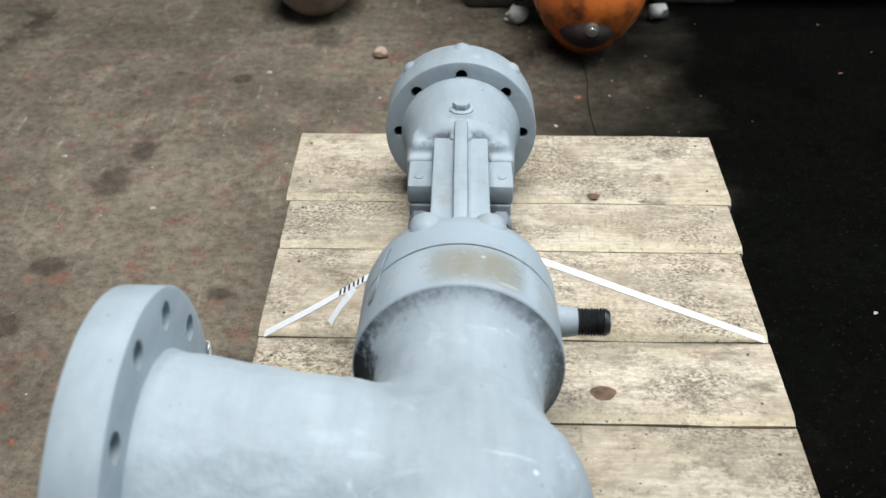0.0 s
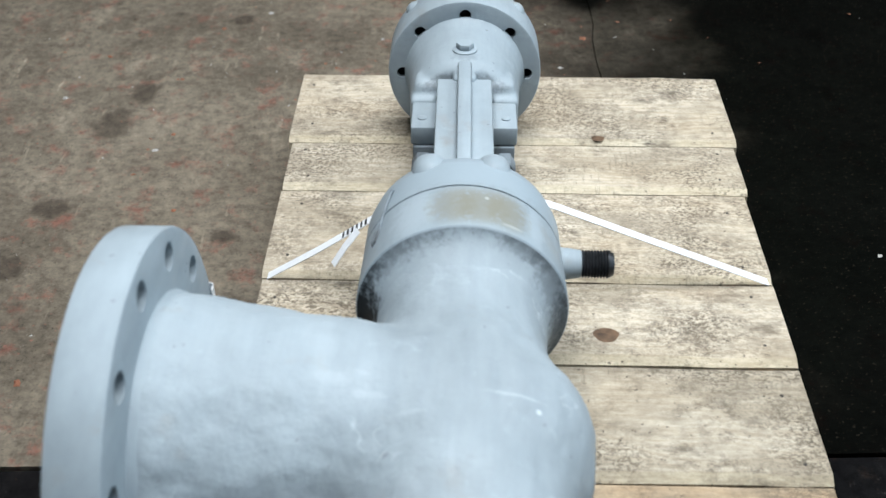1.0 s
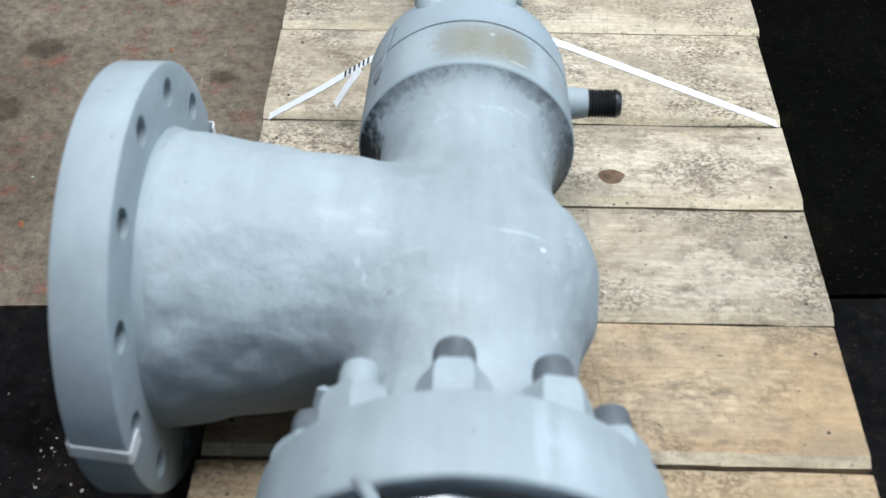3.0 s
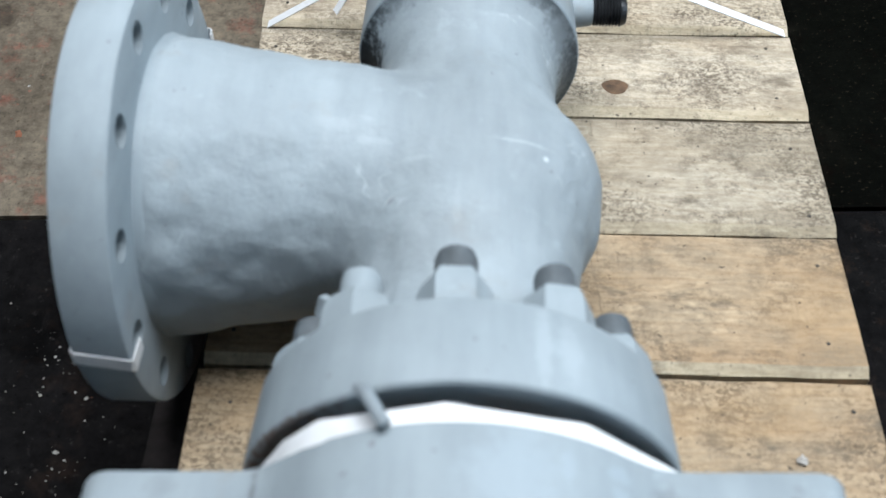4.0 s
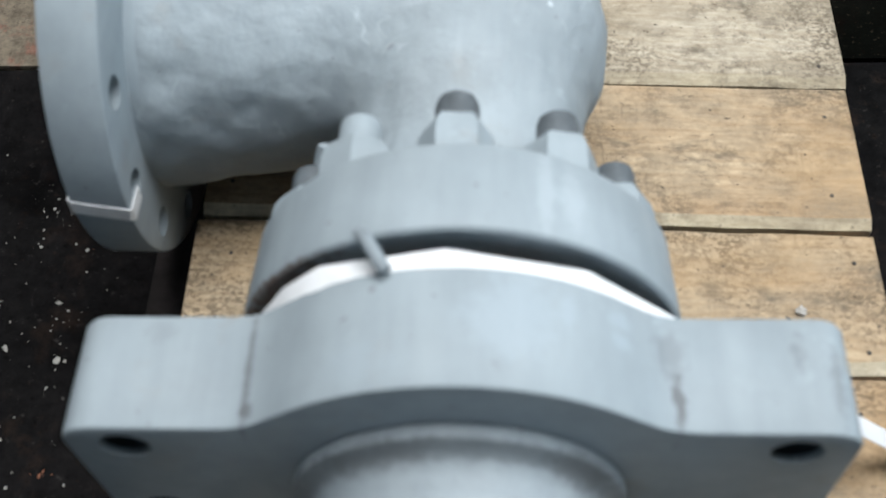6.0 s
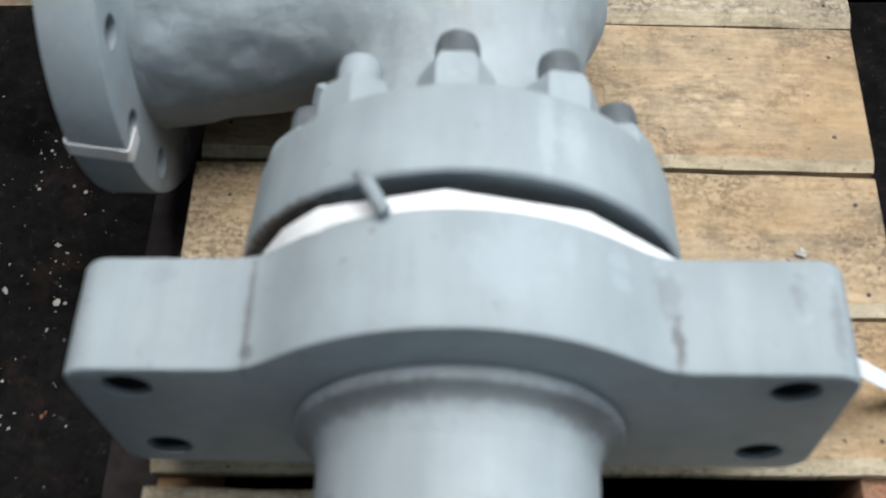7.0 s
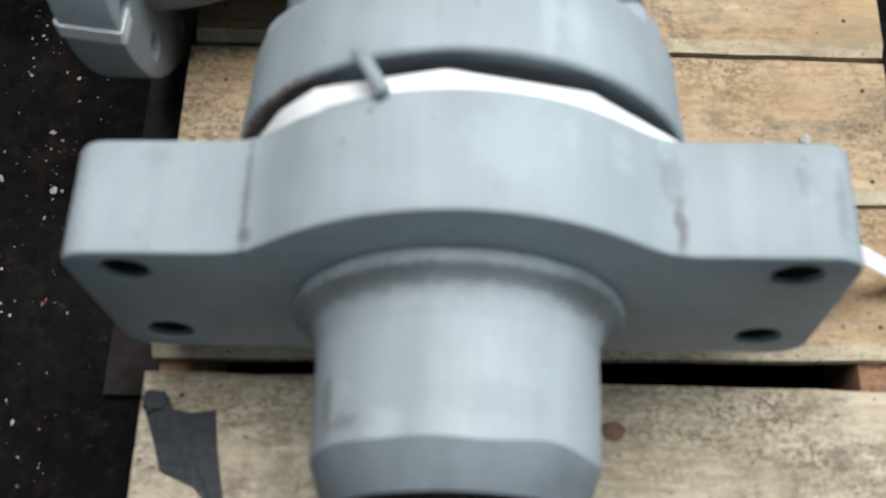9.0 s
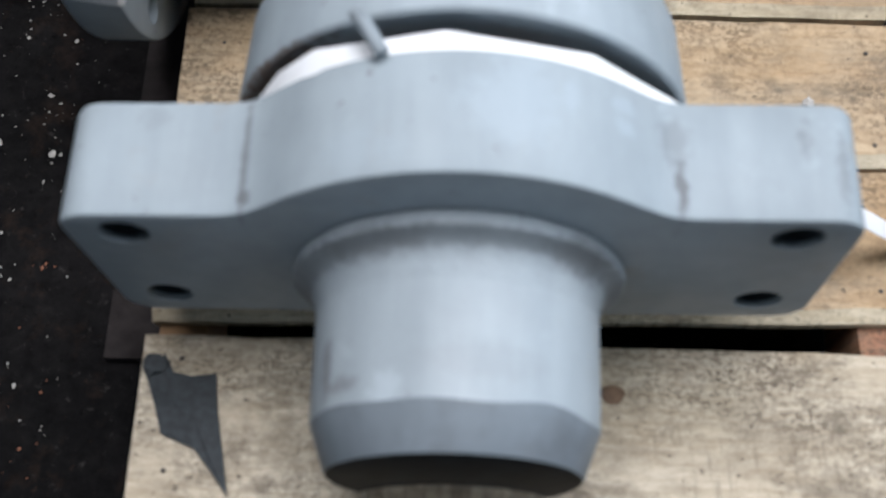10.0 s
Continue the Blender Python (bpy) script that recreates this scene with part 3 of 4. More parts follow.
def plank(y0, y1, x0, x1, lift, seed, skew=0.0):
    y0, y1 = y0 + 0.001, y1 - 0.0012
    rnd = random.Random(seed)
    bm = bmesh.new()
    k = 14
    rows = []
    for i in range(k + 1):
        x = x0 + (x1 - x0) * i / k
        a, b = y0 + skew * (i / k - 0.5) + rnd.uniform(-0.0012, 0.0012), y1 + rnd.uniform(-0.0012, 0.0012)
        dz = rnd.uniform(-0.0006, 0.0006)
        c, d, w = 0.0022, 0.0075, 0.014 + rnd.uniform(-0.0015, 0.0015)
        e = rnd.uniform(-0.002, 0.002) if i in (0, k) else 0
        ring = [(a, TOP - 0.022), (a, TOP - d), (a + w, TOP), (b - c, TOP), (b, TOP - c), (b, TOP - 0.022)]
        rows.append([bm.verts.new((x + e, yy, zz + lift + dz)) for yy, zz in ring])
    for a, b in zip(rows, rows[1:]):
        for i in range(6):
            j = (i + 1) % 6
            bm.faces.new((a[i], a[j], b[j], b[i])).material_index = 1 if i < 2 else 0
    bm.faces.new(rows[0])
    bm.faces.new(rows[-1][::-1])
    ob = part("plank", bm, [WOOD_WARM if -0.1 < y0 < 0.5 else WOOD, WOOD_EDGE], pallet, smooth=0)
    ob.matrix_parent_inverse = pose(0, -0.6, 0)
    for x in (x0 + 0.035, x1 - 0.035):
        for f in (0.2, 0.8):
            nb = lathed([(0.0012, 0), (0.0010, 0.0020), (0.0, 0.0028), (-0.004, 0.0028)], 8, pose(x + rnd.uniform(-0.01, 0.01), y0 + (y1 - y0) * f + rnd.uniform(-0.012, 0.012), TOP + lift, 90, 0, 0))
            part("nail", nb, NAIL, ob)
    return ob


planks = [plank(*p, seed=40 + i, skew=0.020 if i == 7 else 0.0) for i, p in enumerate(PLANKS)]


def knot(board, x, y, r):
    bm = bmesh.new()
    c = bm.verts.new((x, y, TOP + 0.0022))
    rim = [bm.verts.new((x + r * 1.25 * math.cos(a) * (1 + 0.12 * math.sin(3 * a)), y + r * math.sin(a), TOP + 0.0006)) for a in (2 * math.pi * i / 16 for i in range(16))]
    for i in range(16):
        bm.faces.new((c, rim[i], rim[(i + 1) % 16]))
    part("knot", bm, KNOT, planks[board], "dark brown knot")


for b, x, y, r in ((3, 0.164, 0.864, 0.016), (0, 0.2, 1.406, 0.010), (8, 0.105, -0.075, 0.010)):
    knot(b, x, y, r)
for x0, x1 in ((-0.362, -0.312), (-0.02, 0.06), (0.366, 0.423)):
    ob = part("stringer", blocked(x0, x1, -0.40, 1.62, 0.021, 0.1205, 0.003), WOOD_DARK, pallet, "damp dark stringer under the planks")
    ob.matrix_parent_inverse = pose(0, -0.6, 0)
for y0, y1 in ((-0.40, -0.26), (0.55, 0.69), (1.48, 1.62)):
    ob = part("bottom_board", blocked(-0.362, 0.425, y0, y1, 0.0, 0.0205, 0.002), WOOD_DARK, pallet)
    ob.matrix_parent_inverse = pose(0, -0.6, 0)

# ---- the valve ----
AXIS = Matrix.Translation((-0.053, 0, 0.341)) @ pose(0, 0, 0, -2.29, 0, 0.1)
valve = empty("angle_valve", AXIS, "large grey-painted steel angle valve lying on the pallet", "valve")
BRANCH = Matrix.Translation((0, 0.501, -0.006)) @ pose(0, 0, 0, 0, 0, 90)  # local y runs along the valve's -x


def cast_body():
    bm = bmesh.new()
    lathe(bm, [(0.12, 0), (0.12, 0.112), (0.22, 0.112), (0.30, 0.115), (0.36, 0.120), (0.42, 0.127), (0.47, 0.131), (0.52, 0.128), (0.57, 0.118), (0.60, 0.111), (0.63, 0.107), (0.67, 0.108), (0.70, 0.112), (0.72, 0.119), (0.745, 0.124), (0.80, 0.124), (0.80, 0)], 64)
    lathe(bm, [(-0.02, 0), (-0.02, 0.130), (0.06, 0.133), (0.15, 0.143), (0.25, 0.158), (0.300, 0.168), (0.318, 0.171), (0.36, 0.171), (0.36, 0)], 64, BRANCH)
    lathe(bm, [(-0.153, 0), (-0.150, 0.03), (-0.141, 0.06), (-0.124, 0.088), (-0.098, 0.110), (-0.06, 0.125), (-0.02, 0.131), (0.06, 0.132), (0.06, 0)], 64, Matrix.Translation((0, 0.479, -0.003)) @ pose(0, 0, 0, 0, 0, 90))
    return bm


body = part("body", cast_body(), GREY_CAST, valve, "rough cast grey-painted body with lumpy sides")
rem = body.modifiers.new("remesh", "REMESH")
rem.mode, rem.voxel_size, rem.use_smooth_shade = "VOXEL", 0.006, True
smo = body.modifiers.new("smooth", "SMOOTH")
smo.factor, smo.iterations = 0.5, 60
cloud = bpy.data.textures.new("cast_lumps", "CLOUDS")
cloud.noise_scale, cloud.noise_depth = 0.05, 4
dis = body.modifiers.new("lumps", "DISPLACE")
dis.texture, dis.strength, dis.mid_level = cloud, 0.008, 0.5

part("gusset", outline_plate([(0.0, 0.0), (0.036, 0.0), (0.036, 0.004), (0.012, 0.020), (0.0, 0.022)], [], -0.004, 0.004, 0.0015, Matrix.Translation((-0.142, 0.272, 0.055)) @ pose(0, 0, 0, 0, 25, 55)), GREY_CAST, valve, "small cast gusset beside the branch")

# side flange on the branch
FR, FBC, FIN, FOUT = 0.245, 0.2115, 0.3315, 0.388
holes = [(FBC * math.cos(radians(a)), FBC * math.sin(radians(a)), 0.0168) for a in range(0, 360, 30)] 
side_flange = part("end_flange", outline_plate(ring_outline(FR, 128), [*holes, (0, 0, 0.10)], FIN, FOUT, 0.003, BRANCH), GREY_MACHINED, valve, "thick grey end flange with twelve bolt holes")
part("flange_hub", lathed([(0.30, 0.12), (0.316, 0.164), (0.3185, 0.164), (0.3205, 0.1690), (0.3235, 0.1705), (0.327, 0.1710), (0.3335, 0.1735)], 96, BRANCH), GREY, side_flange, "weld groove round the hub")
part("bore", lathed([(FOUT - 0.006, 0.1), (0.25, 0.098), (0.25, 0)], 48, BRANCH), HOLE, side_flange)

# bonnet flange with studs
bonnet = part("bonnet_flange", lathed([(0.207, 0.11), (0.199, 0.174), (0.196, 0.187), (0.190, 0.1915), (0.118, 0.1965), (0.110, 0.1955), (0.1075, 0.1925), (0.1075, 0.148), (0.112, 0.144), (0.112, 0.10)], 128), GREY_BONNET, valve, "round grey bonnet flange with a rusty lower face")
part("gasket_neck", lathed([(0.115, 0.142), (0.060, 0.140)], 96), RUST, bonnet, "rusty brown neck in the gap")
for i in range(10):
    a = radians(93.4 + 35.6 * (i if i < 5 else i - 10))
    m = Matrix.Translation((0.1505 * math.cos(a), 0, 0.1505 * math.sin(a)))
    stud = part("stud", lathed([(0.05, 0), (0.05, 0.0195), (0.264, 0.0195), (0.270, 0.0178), (0.272, 0.013), (0.272, 0)], 24, m), STEEL_GREY if i not in (1,) else GREY, valve, "blunt steel stud end")
    part("nut", lathed([(0.186, 0.010), (0.186, 0.0345), (0.222, 0.0345), (0.233, 0.0320), (0.241, 0.0270), (0.244, 0.0195)], 6, m @ pose(0, 0, 0, 0, {1: 25, 9: 8}.get(i, 7 * i), 0)), GREY, stud, "thick painted nut", 25)

# mounting plate with ears
def plate_outline():
    R, E, X, c, low_edge = 0.188, 0.112, 0.307, 0.028, 0.098
    top = []
    k = 0.014
    n = 60
    for i in range(n + 1):
        x = (X - c) * (1 - 2 * i / n)
        h = math.sqrt(max(R * R - x * x, 0)) if abs(x) < R else 0
        top.append((x, k * math.log(math.exp(h / k) + math.exp(E / k)) if h > 0 else E))
    corner = [(X - c + c * math.cos(a), E - c + c * math.sin(a)) for a in (radians(90 * j / 6) for j in range(6))]
    half = corner + top + [(-x, z) for x, z in reversed(corner)]
    return half + [(-x, -(min(z, E + 0.1 * (z - E)) - E + low_edge)) for x, z in half]


PLATE = pose(0, 0, 0.007, 0, -2.5, 0)
ears = [(sx * 0.2590, sz, 0.0205) for sx in (-1, 1) for sz in (-0.053, 0.080)]
plate = part("mounting_plate", outline_plate(plate_outline(), ears, -0.024, 0.076, 0.005, PLATE), GREY_PLATE, valve, "thick round plate with two drilled ears")
# dark caps inside the ear holes stand in for their shade
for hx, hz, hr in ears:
    part("hole_shade_liner", lathed([(-0.018, hr - 0.0006), (0.05, hr - 0.0006), (0.05, 0)], 24, PLATE @ Matrix.Translation((hx, 0, hz))), HOLE, plate)


def uneven_lathe(profile, n=120, seed=1, m=None):
    """Turns a profile of (s, r, ds, dr) round the y axis; ds and dr are how far each ring wanders by hand work."""
    rnd = random.Random(seed)
    waves = [(k, rnd.uniform(0, 2 * math.pi), rnd.uniform(0.5, 1.0) / k ** 0.5) for k in (2, 3, 5, 8, 13, 21, 34)]
    bm = bmesh.new()
    rows = []
    for s, r, ds, dr in profile:
        row = []
        for i in range(n):
            a = 2 * math.pi * i / n
            slow = sum(w * math.sin(k * a + f) for k, f, w in waves[:4]) / 2
            fast = sum(w * math.sin(k * a + f) for k, f, w in waves[3:])
            row.append(bm.verts.new(((r + dr * fast) * math.cos(a), s + ds * slow, (r + dr * fast) * math.sin(a))))
        rows.append(row)
    for a, b in zip(rows, rows[1:]):
        for i in range(n):
            j = (i + 1) % n
            bm.faces.new((a[i], a[j], b[j], b[i]))
    return bm


pipe = part("outlet_pipe", uneven_lathe([(0.0, 0.110, 0, 0), (-0.035, 0.1195, 0, 0), (-0.042, 0.119, 0, 0), (-0.06, 0.1165, 0, 0), (-0.14, 0.1155, 0, 0), (-0.1575, 0.1150, 0.009, 0)], 120, 7), GREY_PIPE, valve, "grey-painted stub pipe with a hand-ground bevelled end")
part("weld_bead", uneven_lathe([(-0.0235, 0.1345, 0, 0.0008), (-0.0255, 0.1378, 0, 0.0008), (-0.0310, 0.1387, 0.0006, 0.0010), (-0.0360, 0.1368, 0.0006, 0.0013), (-0.0390, 0.1315, 0.001, 0.0016), (-0.0415, 0.1258, 0.001, 0.0012), (-0.047, 0.1215, 0.001, 0.0008), (-0.056, 0.1186, 0.002, 0.0004), (-0.070, 0.1162, 0.002, 0)], 160, 8), GREY_WELD, pipe, "grimy uneven weld bead round the pipe")
# the bevel's shade comes from its darker paint
part("bevel", uneven_lathe([(-0.1560, 0.110, 0.009, 0), (-0.1574, 0.1150, 0.009, 0), (-0.1590, 0.1146, 0.009, 0), (-0.191, 0.1025, 0.001, 0), (-0.194, 0.1003, 0, 0)], 120, 7), GREY_BEVEL_SHADE, pipe, "ground bevel at the end of the pipe, its shade painted in")
part("end_face", lathed([(-0.194, 0.1005), (-0.195, 0.099), (-0.195, 0)], 96), END_BLACK, pipe, "dark blue-black end face")


def plug_outline(r_pipe=0.0985, r_cut=0.09, drop=0.104):
    """The part of the pipe's end below a round cut, as a lens."""
    n = 240
    arc = [(r_pipe * math.cos(a), r_pipe * math.sin(a)) for a in (math.pi + math.pi * i / n for i in range(n + 1))]
    arc = [p for p in arc if math.hypot(p[0], p[1] + drop) < r_cut][::12]
    top = [(r_cut * math.cos(a), r_cut * math.sin(a) - drop) for a in (math.pi * i / n for i in range(n + 1))]
    top = [p for p in top if math.hypot(*p) < r_pipe][::8]
    return arc + top


part("wooden_plug", outline_plate(plug_outline(), [], -0.1975, -0.18, 0.0008), WOOD, pipe, "pale wooden plug with a knot")

# collar on the far neck
collar = part("collar", lathed([(0.735, 0.108), (0.7265, 0.118), (0.7265, 0.1375), (0.7285, 0.1395), (0.732, 0.1398), (0.8193, 0.1375), (0.8196, 0.132), (0.8224, 0.132), (0.8227, 0.1375), (0.875, 0.1365), (0.898, 0.131), (0.906, 0.122), (0.905, 0.06)], 128), GREY_COLLAR, valve, "heavy grey collar with a split line")
part("greasy_face", lathed([(0.660, 0.1000), (0.680, 0.1065), (0.694, 0.1117), (0.706, 0.1175), (0.716, 0.1240), (0.7225, 0.1310), (0.7258, 0.1378)], 96), GREASY, collar, "grimy speckled fillet below the collar")
part("locking_wire", wire([(0.1398 * math.sin(radians(a)), sv, 0.1398 * math.cos(radians(a))) for a, sv in ((-43, 0.861), (-44.5, 0.858), (-46, 0.850), (-48, 0.835), (-50.5, 0.81), (-53, 0.785), (-55, 0.772), (-57.5, 0.769), (-58, 0.776), (-56, 0.792), (-54, 0.806))], 0.0019), GREY_DIRTY, collar, "thin bent locking wire")
nip = part("nipple", lathed([(0.12, 0.024), (0.150, 0.0215), (0.163, 0.0195), (0.166, 0.015)], 32, Matrix.Translation((0, 0.835, 0)) @ pose(0, 0, 0, 0, 0, -90)), GREY, valve, "side drain nipple")
thread = []
for i in range(9):
    thread += [(0.165 + i * 0.0042, 0.0175), (0.167 + i * 0.0042, 0.0202)]
part("thread", lathed([(0.160, 0.012), *thread, (0.203, 0.0195), (0.209, 0.016), (0.210, 0.009), (0.204, 0.008), (0.204, 0)], 32, Matrix.Translation((0, 0.835, 0)) @ pose(0, 0, 0, 0, 0, -90)), STEEL_DARK, nip, "black unpainted screw thread")
for x in (-0.046, 0.040):
    part("lug", lathed([(0.868, 0), (0.870, 0.016), (0.876, 0.022), (0.884, 0.0245), (0.904, 0.0245), (0.909, 0.021), (0.910, 0)], 24, Matrix.Translation((x, 0, 0.110))), GREY, collar, "rounded lug on the collar")

# yoke
yoke = part("yoke_arm", blocked(-0.045, 0.045, 0.895, 1.238, 0.052, 0.075, 0.004), GREY, valve, "flat yoke arm with a raised rib")
part("rib", blocked(-0.0115, 0.0115, 0.895, 1.265, 0.072, 0.097, 0.006), GREY, yoke)
part("lower_arm", blocked(-0.04, 0.04, 0.895, 1.24, -0.075, -0.045, 0.004), GREY, valve)
part("stem", lathed([(0.89, 0), (0.89, 0.02), (1.25, 0.02), (1.25, 0)], 24), STEEL_GREY, valve, "dull steel stem")
for sx in (-1, 1):
    cl = part("clamp_block", blocked(sx * 0.0645 - 0.0215, sx * 0.0645 + 0.0215, 1.140, 1.225, 0.005, 0.038, 0.004), GREY, valve, "square clamp block beside the yoke")
    part("clamp_foot", blocked(sx * 0.063 - 0.0195, sx * 0.063 + 0.0195, 1.136, 1.2, -0.035, 0.004, 0.003), GREY_DIRTY, cl, "dark lower jaw")
    part("clamp_pin", lathed([(0.036, 0.0075), (0.0395, 0.0075), (0.0405, 0.006), (0.0405, 0)], 16, Matrix.Translation((sx * 0.068, 1.17, 0)) @ pose(0, 0, 0, 90, 0, 0)), GREY, cl)
    hb = hexagon(bmesh.new(), 1.085, 1.12, 0.017, Matrix.Translation((sx * 0.066, 0, -0.01)))
    part("clamp_nut", hb, GREY_DIRTY, cl, "hexagon clamp nut")


def yoke_casting():
    """The bell with its two cheeks and the arch between them, as one casting."""
    bm = bmesh.new()
    lathe(bm, [(1.250, 0), (1.250, 0.050), (1.252, 0.070), (1.258, 0.084), (1.272, 0.0925), (1.30, 0.0955), (1.34, 0.0965), (1.375, 0.099), (1.395, 0.104), (1.404, 0.110), (1.410, 0.110), (1.410, 0)], 64)
    for sx in (-1, 1):
        block(bm, sx * 0.0685 - 0.0225, sx * 0.0685 + 0.0225, 1.2265, 1.34, -0.05, 0.040, 0.006)
        block(bm, sx * 0.056 - 0.030, sx * 0.056 + 0.030, 1.244, 1.30, -0.02, 0.060, 0.012)
    block(bm, -0.020, 0.020, 1.225, 1.30, 0.02, 0.083, 0.006)
    return bm


bell = part("bell", yoke_casting(), GREY_YOKE_SHADED, valve, "rounded grey yoke casting below the top flange")
fuse = bell.modifiers.new("fuse", "REMESH")
fuse.mode, fuse.voxel_size, fuse.use_smooth_shade = "VOXEL", 0.0035, True
soften = bell.modifiers.new("soften", "SMOOTH")
soften.factor, soften.iterations = 0.5, 14
far_holes = [(0.1125 * math.cos(radians(a)), 0.1125 * math.sin(radians(a)), 0.0105) for a in range(0, 360, 45)]
top_flange = part("top_flange", outline_plate(ring_outline(0.138, 128), far_holes, 1.402, 1.484, 0.004), GREY, valve, "round grey top flange with eight bolt holes")
# the same dark caps imitate shade in the top flange's holes
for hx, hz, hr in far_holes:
    part("hole_shade_liner", lathed([(1.412, hr - 0.0004), (1.46, hr - 0.0004), (1.46, 0)], 16, Matrix.Translation((hx, 0, hz))), HOLE, top_flange)
for a in (90, 45, 135):
    c, s = math.cos(radians(a)), math.sin(radians(a))
    part("boss", lathed([(0.125, 0.017), (0.137, 0.015), (0.142, 0.009), (0.144, 0.003), (0.144, 0)], 20, Matrix.Translation((0, 1.470, 0)) @ pose(0, 0, 0, 0, -(a - 90), 0) @ pose(0, 0, 0, 90, 0, 0)), GREY, top_flange, "small raised boss on the rim")
plug = part("plug_washer", lathed([(0.090, 0.021), (0.0955, 0.021), (0.0968, 0.019), (0.0968, 0)], 24, Matrix.Translation((0, 1.306, 0)) @ pose(0, 0, 0, 90, 0, 0)), GREY, bell)
hb = hexagon(bmesh.new(), 0.0965, 0.107, 0.0150, Matrix.Translation((0, 1.306, 0)) @ pose(0, 0, 0, 90, 0, 0))
part("plug_bolt", hb, GREY, plug, "hexagon plug bolt")

# ---- straps ----
yoke_strap = thing("packing_strap", ribbon([(-0.37, 0.988, 0.02), (-0.372, 0.988, 0.120), (-0.366, 0.988, 0.146), (-0.28, 0.986, 0.204), (-0.2, 0.985, 0.262), (-0.12, 0.985, 0.316), (-0.09, 0.985, 0.328), (-0.02, 0.985, 0.330), (0.0, 0.985, 0.326), (0.087, 0.985, 0.294), (0.26, 0.987, 0.220), (0.432, 0.989, 0.147), (0.438, 0.989, 0.120), (0.437, 0.989, 0.02)], 0.017, 0.0012), STRAP, "white plastic packing strap tied over the valve yoke", "strap", "packing straps")
part("strap_tail", ribbon([(-0.215, 0.975, 0.252), (-0.236, 0.962, 0.228), (-0.254, 0.950, 0.203)], 0.014, 0.001, (0, 1, 0.5)), STRAP, yoke_strap)
S = 0.089
V = [(-0.245, 0.370), (-0.198, 0.460), (-0.166, 0.496), (-0.068, 0.5275), (0.041, 0.500)]
for k in range(6):
    f = 0.06 + 0.09 * k
    c = Vector((-0.28, 0.986, 0.204)).lerp(Vector((-0.2, 0.985, 0.262)), 0.45 + f)
    part("printed_bar", ribbon([c + Vector((-0.0012, 0, 0.0001)), c + Vector((0.0012, 0, 0.0019))], 0.013, 0.0018), STEEL_DARK, yoke_strap)
flange_strap = thing("packing_strap", ribbon([(-0.366, S, 0.02), (-0.369, S, 0.14), (-0.36, S, 0.149), *[(x, S, z) for x, z in V], (0.428, S, 0.149), (0.434, S, 0.14), (0.434, S, 0.02)], 0.021, 0.0012), STRAP, "white plastic packing strap between the two flanges", "strap", "packing straps")
part("strap_seal", wire([(-0.133, 0.110, 0.532), (-0.125, 0.098, 0.534), (-0.112, 0.078, 0.530)], 0.006, 8), GREY_GRIMY, flange_strap, "grey metal strap seal")

STRAP_Z = 0.328
side_strap = thing("packing_strap", ribbon([(-0.3825, 0.285, STRAP_Z - 0.012), (-0.3828, 0.2570, STRAP_Z - 0.010), (-0.3850, 0.2535, STRAP_Z - 0.008), (-0.4400, 0.2535, STRAP_Z + 0.004), (-0.4425, 0.2560, STRAP_Z + 0.004), (-0.4432, 0.29, STRAP_Z + 0.004), (-0.4432, 0.72, STRAP_Z), (-0.4425, 0.7465, STRAP_Z), (-0.4400, 0.7490, STRAP_Z), (-0.3850, 0.7490, STRAP_Z), (-0.3828, 0.7465, STRAP_Z), (-0.3825, 0.735, STRAP_Z)], 0.019, 0.0012, (0, 0, 1)), STRAP, "white plastic strap laid across the end flange", "strap", "packing straps")

def crumpled(cx, cy, r, seed, h=0.5, z=0.0):
    bm = bmesh.new()
    rnd = random.Random(seed)
    for v in bmesh.ops.create_icosphere(bm, subdivisions=2, radius=r)["verts"]:
        k = rnd.uniform(0.6, 1.2)
        v.co = Vector((cx + v.co.x * k, cy + v.co.y * k, z + max(0, r * h + v.co.z * k * h)))
    return bm


# ---- scrap of tape on the pallet ----
def tape_scrap():
    bm = bmesh.new()
    outline = [(-0.363, -0.062), (-0.352, -0.056), (-0.342, -0.050), (-0.337, -0.066), (-0.315, -0.070), (-0.291, -0.067), (-0.286, -0.105), (-0.276, -0.150), (-0.268, -0.187), (-0.285, -0.165), (-0.305, -0.142), (-0.340, -0.128), (-0.349, -0.10)]
    rnd = random.Random(5)
    top = [bm.verts.new((x, y, TOP + 0.003 + rnd.uniform(0, 0.004) + (0.008 if y > -0.065 else 0))) for x, y in outline]
    low = [bm.verts.new(v.co - Vector((0, 0, 0.0015))) for v in top]
    ct = bm.verts.new((-0.312, -0.105, TOP + 0.007))
    cb = bm.verts.new((-0.312, -0.105, TOP + 0.0055))
    n = len(top)
    for i in range(n):
        j = (i + 1) % n
        bm.faces.new((top[i], top[j], ct))
        bm.faces.new((low[j], low[i], cb))
        bm.faces.new((top[i], low[i], low[j], top[j]))
    return bm


scrap = thing("tape_scrap", tape_scrap(), SCRAP, "torn dark grey scrap of cloth tape on the planks", "scrap", smooth=0)

part("folded_corner", crumpled(-0.351, -0.062, 0.013, 31, 0.6, TOP + 0.004), SCRAP, scrap, "crumpled black corner", 0)
thing("paint_chip", crumpled(0.33, 0.259, 0.007, 21, 0.5, TOP), CRUMB, "white paint chip lying on a plank", "chip", smooth=0)

